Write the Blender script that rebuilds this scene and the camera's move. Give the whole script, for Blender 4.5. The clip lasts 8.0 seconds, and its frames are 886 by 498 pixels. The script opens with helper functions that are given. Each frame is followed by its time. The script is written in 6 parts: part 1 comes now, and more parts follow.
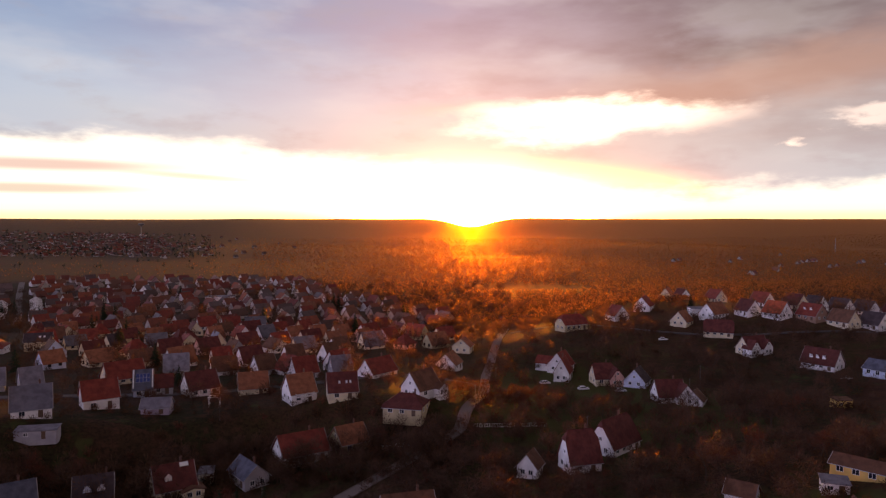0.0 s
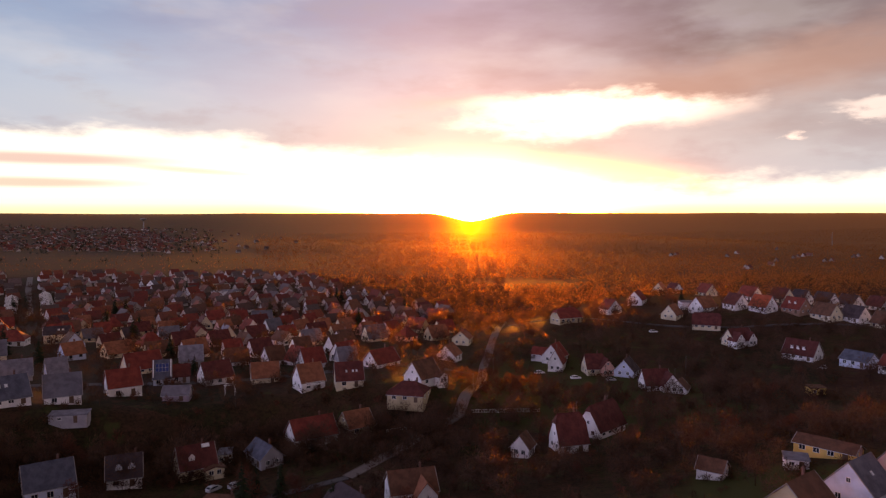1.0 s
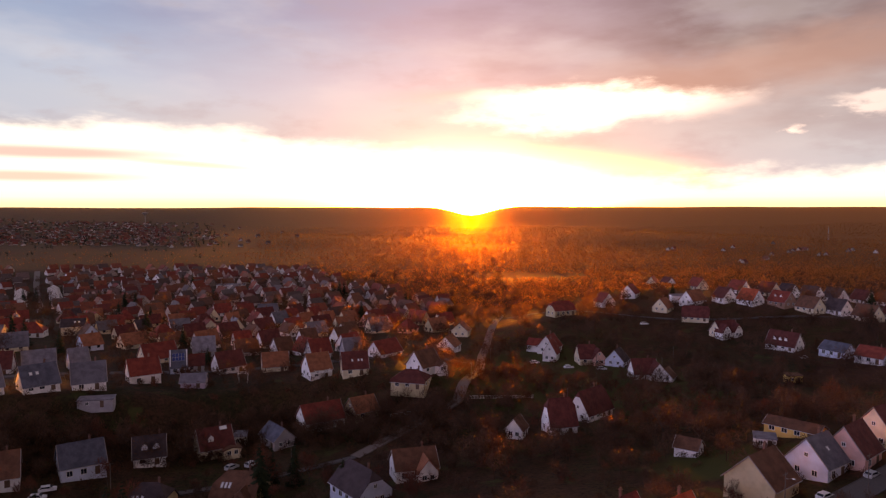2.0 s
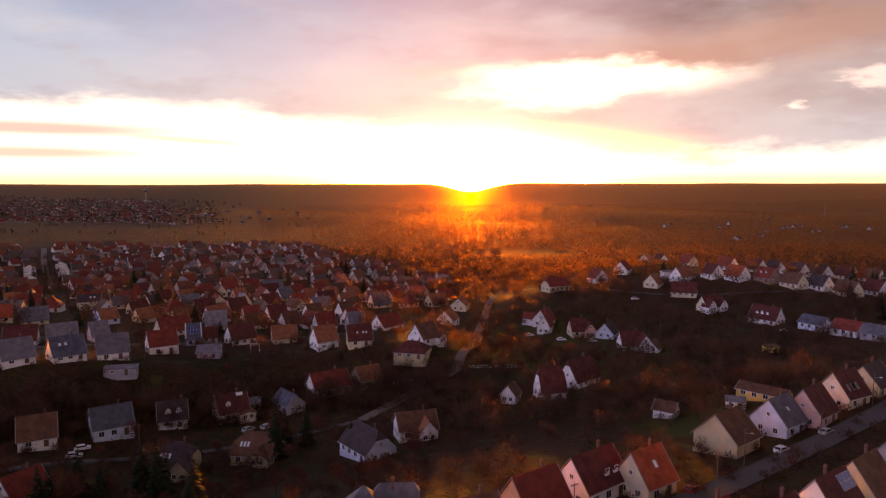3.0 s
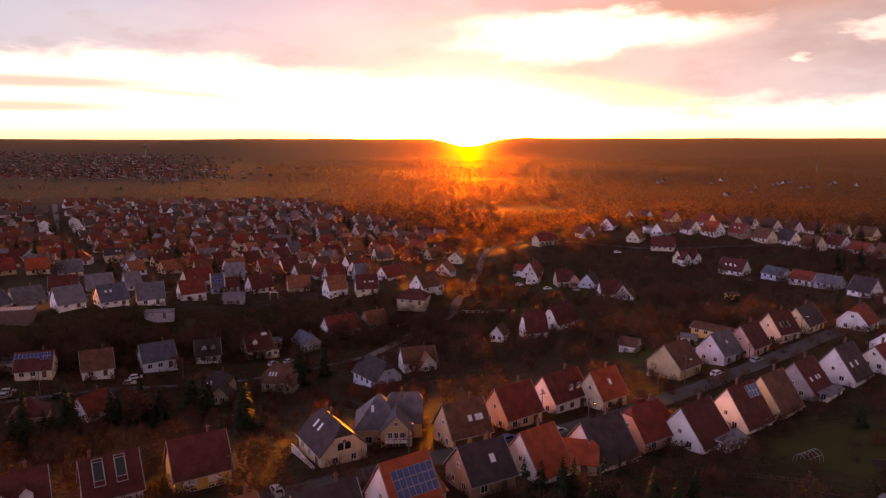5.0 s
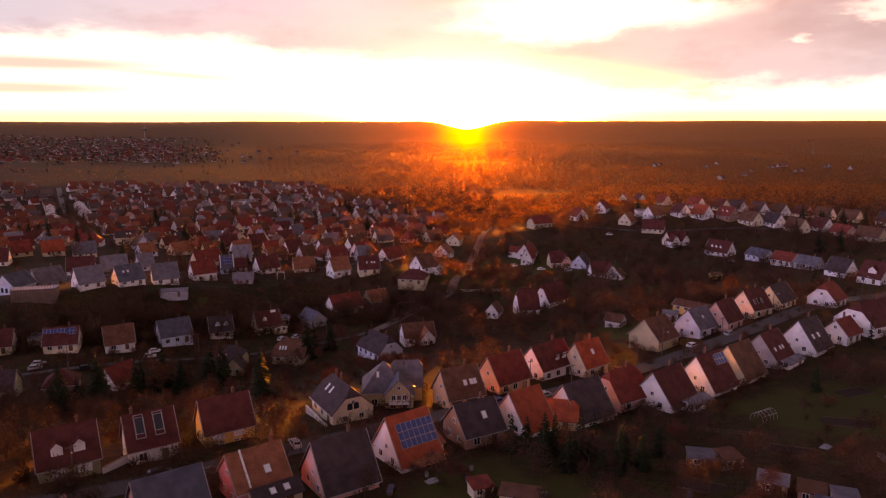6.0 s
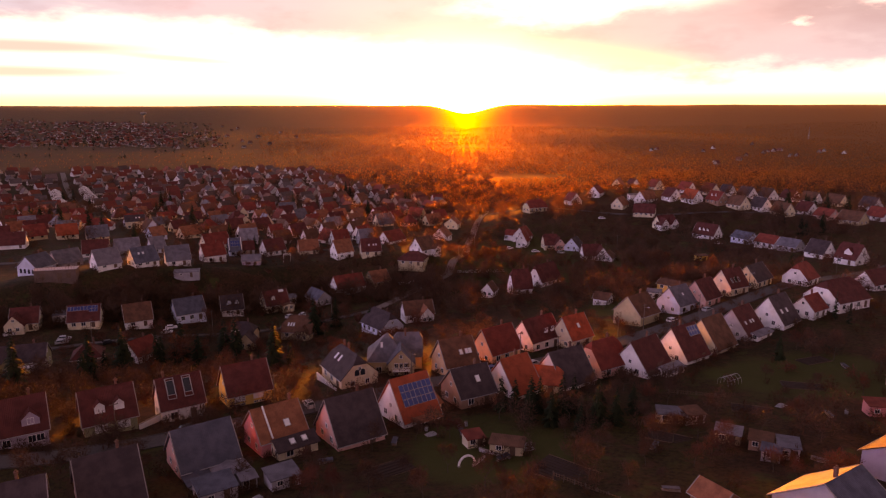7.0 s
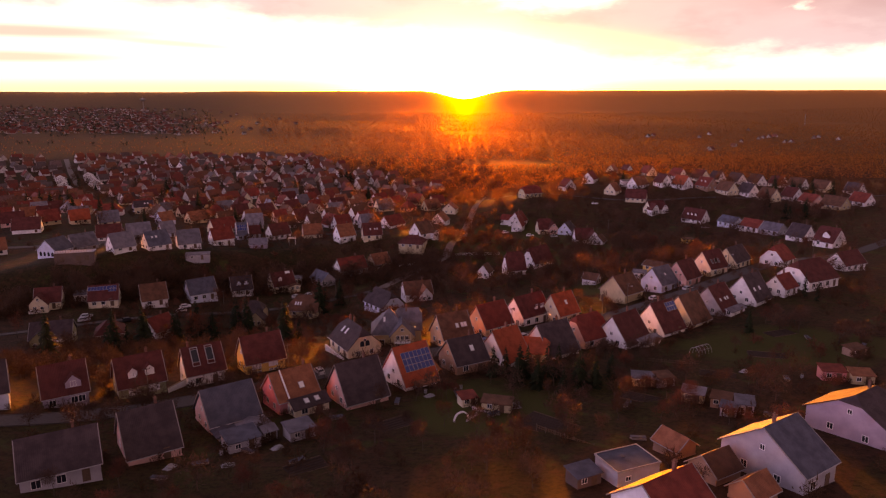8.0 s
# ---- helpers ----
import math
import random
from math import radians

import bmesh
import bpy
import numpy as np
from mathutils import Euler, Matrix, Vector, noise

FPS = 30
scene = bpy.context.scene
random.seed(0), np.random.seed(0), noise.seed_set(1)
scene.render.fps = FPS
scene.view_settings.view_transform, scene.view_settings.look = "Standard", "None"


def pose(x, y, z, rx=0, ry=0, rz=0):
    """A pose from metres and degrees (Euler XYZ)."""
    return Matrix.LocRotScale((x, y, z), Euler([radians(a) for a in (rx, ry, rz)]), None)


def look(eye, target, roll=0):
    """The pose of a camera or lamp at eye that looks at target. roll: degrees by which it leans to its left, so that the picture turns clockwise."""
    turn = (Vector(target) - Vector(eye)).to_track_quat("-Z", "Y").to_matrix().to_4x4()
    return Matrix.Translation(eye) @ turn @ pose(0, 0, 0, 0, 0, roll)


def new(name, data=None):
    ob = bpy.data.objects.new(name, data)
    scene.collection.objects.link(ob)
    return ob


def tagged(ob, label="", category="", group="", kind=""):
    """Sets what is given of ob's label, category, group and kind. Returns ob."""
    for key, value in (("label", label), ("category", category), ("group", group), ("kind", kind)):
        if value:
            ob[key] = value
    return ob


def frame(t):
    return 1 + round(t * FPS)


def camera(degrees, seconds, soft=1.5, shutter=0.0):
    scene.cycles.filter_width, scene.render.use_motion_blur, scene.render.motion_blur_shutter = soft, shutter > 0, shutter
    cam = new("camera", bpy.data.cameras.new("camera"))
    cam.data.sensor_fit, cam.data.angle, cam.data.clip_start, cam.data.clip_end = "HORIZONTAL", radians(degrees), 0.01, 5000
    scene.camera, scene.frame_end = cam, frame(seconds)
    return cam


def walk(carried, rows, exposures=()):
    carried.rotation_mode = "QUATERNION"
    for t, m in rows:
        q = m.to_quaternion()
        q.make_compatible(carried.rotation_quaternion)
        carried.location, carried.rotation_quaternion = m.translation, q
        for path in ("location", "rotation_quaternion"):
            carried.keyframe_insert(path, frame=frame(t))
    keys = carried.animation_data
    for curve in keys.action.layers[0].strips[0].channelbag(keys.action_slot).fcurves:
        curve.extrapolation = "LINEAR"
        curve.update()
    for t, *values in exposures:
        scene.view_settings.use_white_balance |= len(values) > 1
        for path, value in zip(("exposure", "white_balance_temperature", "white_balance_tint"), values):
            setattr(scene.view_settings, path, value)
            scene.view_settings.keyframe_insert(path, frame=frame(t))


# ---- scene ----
cam = camera(64.6, 8.0, 1.2)
METRES, EYE, TILT, LEAN, TURN = 125.0, 75.0, -2.45, 0.0, 0.0
ROWS = [
    (0.0, 0.0, 0.0, 0.0, 0.0, 0.0, -0.0),
    (0.5, 0.0005, -0.0613, 0.0055, 0.02, -0.38, 0.04),
    (1.0, 0.0011, -0.1227, 0.0104, 0.03, -0.49, 0.05),
    (2.5, 0.0008, -0.3026, 0.0239, -0.0, -1.77, 0.07),
    (3.0, 0.0011, -0.365, 0.0291, -0.03, -2.92, 0.08),
    (3.5, 0.001, -0.4281, 0.0353, -0.05, -3.96, 0.07),
    (4.0, 0.0011, -0.491, 0.0412, -0.09, -4.91, 0.06),
    (4.5, 0.0013, -0.554, 0.0471, -0.14, -5.8, 0.07),
    (6.0, 0.0028, -0.744, 0.0672, -0.3, -8.02, 0.09),
    (6.5, 0.0034, -0.8064, 0.0733, -0.36, -8.67, 0.11),
    (7.0, 0.0041, -0.8695, 0.0797, -0.4, -9.3, 0.12),
    (7.5, 0.0051, -0.9325, 0.0864, -0.45, -9.91, 0.14),
    (8.0, 0.0061, -0.9956, 0.0921, -0.5, -10.45, 0.15),
]
EXPOSURES = [(0.0, 0.32, 8500, 27), (2.5, 0.36, 8900, 32), (4.5, 0.46, 9600, 42), (8.0, 0.58, 10900, 57)]
walk(cam, [(t, pose(0, 0, EYE, TILT, LEAN, TURN) @ pose(METRES * x, METRES * y, METRES * z, 90 + pitch, roll, yaw)) for t, x, y, z, yaw, pitch, roll in ROWS], EXPOSURES)

# ---- world and sun ----
SUN_AZ, SUN_EL = 2.3, 1.2


class Net:
    """Short-hand for building node trees."""

    def __init__(self, tree):
        self.tree = tree
        tree.nodes.clear()

    def node(self, kind, **values):
        n = self.tree.nodes.new(kind)
        for key, value in values.items():
            if key == "data_type":
                n.data_type = value
            elif key == "blend_type":
                n.blend_type = value
            elif key == "operation":
                n.operation = value
        return n

    def link(self, a, b):
        self.tree.links.new(a, b)

    def put(self, socket, value):
        if isinstance(value, bpy.types.NodeSocket):
            self.tree.links.new(value, socket)
        else:
            socket.default_value = value

    def math(self, op, a, b=0.0, c=0.0):
        n = self.node("ShaderNodeMath", operation=op)
        for s, v in zip(n.inputs, (a, b, c)):
            self.put(s, v)
        return n.outputs[0]

    def step(self, v, lo, hi, a=0.0, b=1.0):
        n = self.tree.nodes.new("ShaderNodeMapRange")
        n.interpolation_type = "SMOOTHSTEP"
        for s, q in zip(n.inputs, (v, lo, hi, a, b)):
            self.put(s, q)
        return n.outputs[0]

    def mix(self, f, a, b, blend="MIX"):
        n = self.node("ShaderNodeMix", data_type="RGBA", blend_type=blend)
        self.put(n.inputs[0], f)
        for s, v in ((n.inputs[6], a), (n.inputs[7], b)):
            self.put(s, v if isinstance(v, bpy.types.NodeSocket) else (*v, 1))
        return n.outputs[2]

    def xyz(self, x, y, z):
        n = self.tree.nodes.new("ShaderNodeCombineXYZ")
        for s, v in zip(n.inputs, (x, y, z)):
            self.put(s, v)
        return n.outputs[0]

    def noise(self, vec, scale, detail=4.0, rough=0.55, out=0):
        n = self.tree.nodes.new("ShaderNodeTexNoise")
        self.put(n.inputs["Vector"], vec)
        n.inputs["Scale"].default_value = scale
        n.inputs["Detail"].default_value = detail
        n.inputs["Roughness"].default_value = rough
        return n.outputs[out]

    def ramp(self, f, stops):
        n = self.tree.nodes.new("ShaderNodeValToRGB")
        self.put(n.inputs[0], f)
        while len(n.color_ramp.elements) < len(stops):
            n.color_ramp.elements.new(0.5)
        for e, (at, col) in zip(n.color_ramp.elements, stops):
            e.position, e.color = at, (*col, 1)
        return n.outputs[0]


def build_world():
    world = bpy.data.worlds.new("evening_sky")
    scene.world = world
    world.use_nodes = True
    n = Net(world.node_tree)
    sky = n.tree.nodes.new("ShaderNodeTexSky")
    sky.sky_type, sky.sun_disc = "NISHITA", False
    sky.sun_elevation, sky.sun_rotation = radians(SUN_EL), radians(SUN_AZ)
    sky.air_density, sky.dust_density = 1.4, 2.5
    geo = n.tree.nodes.new("ShaderNodeTexCoord")
    sep = n.tree.nodes.new("ShaderNodeSeparateXYZ")
    n.link(geo.outputs["Generated"], sep.inputs[0])
    x, y, z = sep.outputs
    az = n.math("MULTIPLY", n.math("ARCTAN2", x, y), 57.2958)
    el = n.math("MULTIPLY", n.math("ARCSINE", z), 57.2958)
    flow = n.xyz(n.math("MULTIPLY", az, 0.045), n.math("MULTIPLY", el, 0.16), 0.0)
    big = n.noise(flow, 1.6, 5, 0.55)
    fine = n.noise(n.xyz(n.math("MULTIPLY", az, 0.16), n.math("MULTIPLY", el, 0.42), 3.0), 1.1, 5, 0.52)
    wisp = n.noise(n.xyz(n.math("MULTIPLY", az, 0.05), n.math("MULTIPLY", el, 0.15), 9.0), 2.0, 4, 0.5)
    crisp = n.noise(n.xyz(n.math("MULTIPLY", az, 0.5), n.math("MULTIPLY", el, 1.5), 6.0), 1.0, 6, 0.6)
    fine = n.math("MULTIPLY_ADD", n.math("SUBTRACT", crisp, 0.5), 0.35, fine)
    warp_e = n.math("MULTIPLY_ADD", n.math("SUBTRACT", fine, 0.5), 3.2, n.math("MULTIPLY", n.math("SUBTRACT", big, 0.5), 2.2))
    warp_a = n.math("MULTIPLY", n.math("SUBTRACT", fine, 0.5), 9.0)
    ew, aw = n.math("ADD", el, warp_e), n.math("ADD", az, warp_a)

    def blob(a0, e0, sa, se, soft=0.6, warped=True, tilt=0.0):
        e, a = (ew, aw) if warped else (el, az)
        da = n.math("SUBTRACT", a, a0)
        u = n.math("DIVIDE", da, sa)
        v = n.math("DIVIDE", n.math("SUBTRACT", n.math("SUBTRACT", e, e0), n.math("MULTIPLY", da, tilt)), se)
        d = n.math("SQRT", n.math("ADD", n.math("MULTIPLY", u, u), n.math("MULTIPLY", v, v)))
        return n.step(d, 1.0 - soft, 1.0 + soft, 1.0, 0.0)

    # bright air under the cloud deck, with a warm rim on the horizon
    low = n.ramp(n.step(el, 0.0, 20.0), [(0.0, (1.5, 1.15, 0.6)), (0.004, (1.45, 1.32, 0.95)), (0.02, (1.4, 1.34, 1.15)), (0.4, (1.2, 1.1, 1.02)), (1.0, (0.7, 0.72, 0.85))])
    # the deck itself: bluish grey, pink and violet
    across = n.step(n.math("ADD", az, n.math("MULTIPLY", n.math("SUBTRACT", big, 0.5), 24.0)), -36.0, 36.0)
    deck_low = n.ramp(across, [(0.05, (0.46, 0.54, 0.62)), (0.5, (0.55, 0.56, 0.59)), (0.95, (0.47, 0.53, 0.60))])
    deck_mid = n.ramp(across, [(0.05, (0.38, 0.51, 0.68)), (0.5, (0.50, 0.51, 0.62)), (0.95, (0.25, 0.20, 0.25))])
    deck_top = n.ramp(across, [(0.05, (0.17, 0.30, 0.52)), (0.5, (0.33, 0.30, 0.43)), (0.95, (0.10, 0.078, 0.115))])
    rise = n.math("ADD", el, n.math("MULTIPLY", n.math("SUBTRACT", big, 0.5), 7.0))
    deck = n.mix(n.step(rise, 3.5, 10.5), deck_low, deck_mid)
    deck = n.mix(n.step(rise, 8.0, 16.5), deck, deck_top)
    deck = n.mix(n.step(wisp, 0.45, 0.7, 0.0, 0.24), deck, (0.70, 0.70, 0.74))
    deck = n.mix(n.step(fine, 0.50, 0.76, 0.0, 0.36), deck, (0.32, 0.31, 0.39))
    edge = n.math("ADD", n.step(az, -30.0, 6.0, 6.0, 3.4), n.step(az, 4.0, 14.0, 0.0, -1.4))
    over = n.step(n.math("SUBTRACT", ew, edge), -0.5, 1.1)
    col = n.mix(over, low, deck)
    col = n.mix(1.0, col, (0.73, 0.91, 1.01), "MULTIPLY")
    # openings and darker banks that can be seen in the deck
    col = n.mix(n.math("MULTIPLY", blob(25.0, 10.3, 15.0, 1.7, 0.8, True, 0.1), 0.6), col, (0.36, 0.25, 0.24))
    col = n.mix(n.math("MULTIPLY", blob(2.0, 8.6, 5.0, 0.8, 0.8), 0.5), col, (0.56, 0.45, 0.48))
    col = n.mix(blob(11.3, 7.9, 9.0, 1.5, 0.5), col, (1.5, 1.4, 1.3))
    col = n.mix(n.math("MULTIPLY", blob(31.5, 7.4, 2.6, 0.5, 0.6), 0.6), col, (0.95, 0.98, 1.0))
    col = n.mix(n.math("MULTIPLY", blob(26.5, 5.7, 0.6, 0.3, 0.9), 0.6), col, (1.2, 1.15, 1.1))
    col = n.mix(n.math("MULTIPLY", blob(-30.0, 3.9, 8.0, 0.42, 0.6, False), 0.8), col, (0.47, 0.40, 0.43))
    col = n.mix(n.math("MULTIPLY", blob(-31.0, 2.2, 7.0, 0.36, 0.6, False), 0.75), col, (0.47, 0.46, 0.41))
    col = n.mix(n.math("MULTIPLY", blob(-20.0, 3.3, 4.0, 0.2, 0.7, False, -0.06), 0.6), col, (0.60, 0.52, 0.47))
    # glow round the sun, flattened along the horizon
    da = n.math("SUBTRACT", az, SUN_AZ)
    de = n.math("SUBTRACT", el, SUN_EL)
    aa, ee = n.math("MULTIPLY", da, da), n.math("MULTIPLY", de, de)

    def glow(sa, se, rgb):
        g = n.math("EXPONENT", n.math("MULTIPLY", n.math("ADD", n.math("DIVIDE", aa, sa), n.math("DIVIDE", ee, se)), -1.0))
        return n.mix(g, col, rgb, "ADD")

    col = glow(60.0, 2.0, (340.0, 122.0, 8.0))
    col = glow(18.0, 1.6, (1450.0, 520.0, 30.0))
    col = glow(30.0, 20.0, (0.45, 0.40, 0.30))
    col = glow(40.0, 5.0, (5.0, 3.0, 1.5))
    # away from the sunset the dusk sky is plain and pale
    away = n.step(n.math("ABSOLUTE", az), 42.0, 85.0)
    high = n.step(el, 20.0, 50.0)
    plain = n.mix(n.step(el, 0.0, 42.0), (0.94, 0.92, 1.30), (0.12, 0.12, 0.163))
    plain = n.mix(1.0, plain, n.mix(n.step(x, -0.95, 0.1), (1.25, 1.5, 2.0), (0.5, 0.5, 0.5)), "MULTIPLY")
    col = n.mix(n.math("MAXIMUM", away, high), col, plain)
    bg = n.tree.nodes.new("ShaderNodeBackground")
    air = n.tree.nodes.new("ShaderNodeBackground")
    n.link(sky.outputs[0], air.inputs[0])
    air.inputs[1].default_value = 0.05
    n.link(col, bg.inputs[0])
    bg.inputs[1].default_value = 0.95
    add = n.tree.nodes.new("ShaderNodeAddShader")
    out = n.tree.nodes.new("ShaderNodeOutputWorld")
    n.link(bg.outputs[0], add.inputs[0])
    n.link(air.outputs[0], add.inputs[1])
    n.link(add.outputs[0], out.inputs[0])


build_world()
sun = new("sun", bpy.data.lights.new("sun", "SUN"))
sun.data.energy, sun.data.angle, sun.data.color = 0.9, radians(0.6), (1.0, 0.34, 0.045)
sun_way = Vector((math.sin(radians(SUN_AZ)), math.cos(radians(SUN_AZ)), math.tan(radians(SUN_EL))))
sun.matrix_world = look(sun_way * 300.0, (0, 0, 0))

# ---- land ----
HILLS = [
    (50, -90, 110, 29.29),
    (400, 200, 200, 28.44),
    (-225, -90, 110, 34.13),
    (130, 430, 60, 12.73),
    (100, 100, 60, 5.84),
    (250, -80, 60, 33.45),
    (-45, 62, 35, 5.59),
    (-445, 625, 110, -16.01),
    (-335, 240, 110, 11.61),
    (60, 342, 35, 9.77),
    (182, 360, 35, 7.82),
    (270, 570, 110, 10.14),
    (-132, 167, 35, 7.66),
    (-62, 115, 35, -6.01),
    (-10, -165, 35, 9.33),
    (-132, -7, 35, 12.81),
    (7, 80, 35, 2.65),
    (130, 132, 35, 5.27),
    (-325, 80, 35, 11.76),
    (217, 62, 35, 11.64),
    (7, 220, 35, 5.23),
    (490, 625, 110, 8.16),
    (-260, 160, 60, -4.93),
]
BASE, BANK = 2.17, 10.33


def ground(x, y):
    """Height of the land: broad hills, one steep bank below the upper row of houses, and a ring of far hills."""
    z = BASE
    for cx, cy, s, a in HILLS:
        z = z + a * np.exp(-((x - cx) ** 2 + (y - cy) ** 2) / (2.0 * s * s))
    d = (y - (208.5 + 0.53 * np.minimum(x + 50.0, 0.0))) / 2.5
    near = 1.0 / (1.0 + np.exp((x - 4.0) / 9.0)) * np.exp(-np.maximum(0.0, y - 230.0) ** 2 / 28800.0) / (1.0 + np.exp(np.clip(-(x + 260.0) / 15.0, -50, 50)))
    z = z + BANK * near / (1.0 + np.exp(np.clip(-d, -50, 50)))
    r = np.hypot(x, y)
    a = np.arctan2(x, y)
    u = np.clip((r - 1800.0) / 2550.0, 0.0, 1.0)
    crest = 74.0 + 3.5 * np.sin(7.0 * a + 1.0) + 2.0 * np.sin(19.0 * a) + 1.2 * np.sin(47.0 * a + 2.0) + 5.0 * np.exp(-((a - 0.62) / 0.12) ** 2)
    # gap added to the ridge, shaped like the sun's glare over the skyline
    crest = crest * (1.0 - 0.8 * np.exp(-((a - 0.04) / 0.036) ** 2))
    z = z + u * u * (3.0 - 2.0 * u) * crest
    v = np.clip((r - 1000.0) / 700.0, 0.0, 1.0) * np.clip((2600.0 - r) / 900.0, 0.0, 1.0)
    return z + v * (7.0 * np.sin(r / 260.0 + 3.0 * a) * np.sin(5.0 * a + 0.6) + 4.0 * np.sin(11.0 * a + r / 170.0))


def height(x, y):
    return float(ground(np.float64(x), np.float64(y)))


# ---- materials ----
def material(name):
    m = bpy.data.materials.new(name)
    m.use_nodes = True
    n = Net(m.node_tree)
    b = n.tree.nodes.new("ShaderNodeBsdfPrincipled")
    o = n.tree.nodes.new("ShaderNodeOutputMaterial")
    n.link(b.outputs[0], o.inputs[0])
    geo = n.tree.nodes.new("ShaderNodeNewGeometry")
    tex = n.tree.nodes.new("ShaderNodeTexCoord")
    return m, n, b, geo, tex


def bump(n, b, height_socket, strength, distance):
    k = n.tree.nodes.new("ShaderNodeBump")
    k.inputs["Strength"].default_value, k.inputs["Distance"].default_value = strength, distance
    n.link(height_socket, k.inputs["Height"])
    n.link(k.outputs[0], b.inputs["Normal"])


def shade(rgb, k):
    return tuple(min(1.0, c * k) for c in rgb)


def plaster(name, rgb):
    m, n, b, geo, tex = material(name)
    p = geo.outputs["Position"]
    blotch, grain = n.noise(p, 0.35, 3), n.noise(p, 6.0, 5, 0.6)
    c = n.mix(n.step(blotch, 0.35, 0.7), shade(rgb, 1.06), shade(rgb, 0.82))
    c = n.mix(n.step(grain, 0.5, 0.75, 0.0, 0.35), c, shade(rgb, 0.66))
    n.link(c, b.inputs["Base Color"])
    b.inputs["Roughness"].default_value = 0.88
    bump(n, b, grain, 0.25, 0.02)
    return m


def tiles(name, rgb, gloss=0.65):
    """Clay or concrete roof tiles: courses in relief, mottled and weathered."""
    m, n, b, geo, tex = material(name)
    p, info = tex.outputs["Object"], n.tree.nodes.new("ShaderNodeObjectInfo")
    sep = n.tree.nodes.new("ShaderNodeSeparateXYZ")
    n.link(p, sep.inputs[0])
    course = n.math("FRACT", n.math("MULTIPLY", sep.outputs[2], 3.6))
    roll = n.math("SINE", n.math("MULTIPLY", sep.outputs[0], 21.0))
    blotch, speck = n.noise(geo.outputs["Position"], 0.5, 4, 0.6), n.noise(geo.outputs["Position"], 5.0, 4, 0.7)
    c = n.mix(n.step(blotch, 0.32, 0.7), shade(rgb, 1.2), shade(rgb, 0.68))
    c = n.mix(n.step(speck, 0.48, 0.72, 0.0, 0.5), c, (rgb[0] * 0.45 + 0.02, rgb[1] * 0.5 + 0.02, rgb[2] * 0.5 + 0.02))
    c = n.mix(n.math("MULTIPLY", info.outputs["Random"], 0.35), c, shade(rgb, 0.5))
    n.link(c, b.inputs["Base Color"])
    b.inputs["Roughness"].default_value, b.inputs["Specular IOR Level"].default_value = gloss, 0.1
    bump(n, b, n.math("ADD", n.math("ADD", course, n.math("MULTIPLY", roll, 0.5)), n.math("MULTIPLY", speck, 0.8)), 0.5, 0.05)
    return m


def plain(name, rgb, rough=0.6, metal=0.0):
    m, n, b, geo, tex = material(name)
    g = n.noise(geo.outputs["Position"], 3.0, 4)
    n.link(n.mix(n.step(g, 0.35, 0.7), shade(rgb, 1.1), shade(rgb, 0.8)), b.inputs["Base Color"])
    b.inputs["Roughness"].default_value, b.inputs["Metallic"].default_value = rough, metal
    return m


def haze_gloss(n, b, weight, rough, tint):
    """A weak amber gloss, tinted to stand in for sunset haze glow, that shows at low angles only; fine twigs and grass
    gleam together, like one level surface.
    """
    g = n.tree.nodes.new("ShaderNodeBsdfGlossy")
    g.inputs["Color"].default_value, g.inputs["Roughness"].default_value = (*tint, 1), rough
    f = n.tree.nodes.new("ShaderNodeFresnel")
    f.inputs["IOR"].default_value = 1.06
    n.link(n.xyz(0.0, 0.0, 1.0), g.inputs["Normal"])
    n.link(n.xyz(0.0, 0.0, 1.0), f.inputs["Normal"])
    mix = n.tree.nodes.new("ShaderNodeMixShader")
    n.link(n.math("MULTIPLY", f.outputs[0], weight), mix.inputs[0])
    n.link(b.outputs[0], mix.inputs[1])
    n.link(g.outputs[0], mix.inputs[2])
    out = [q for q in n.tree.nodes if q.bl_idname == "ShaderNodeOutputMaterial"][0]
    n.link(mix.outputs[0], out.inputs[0])


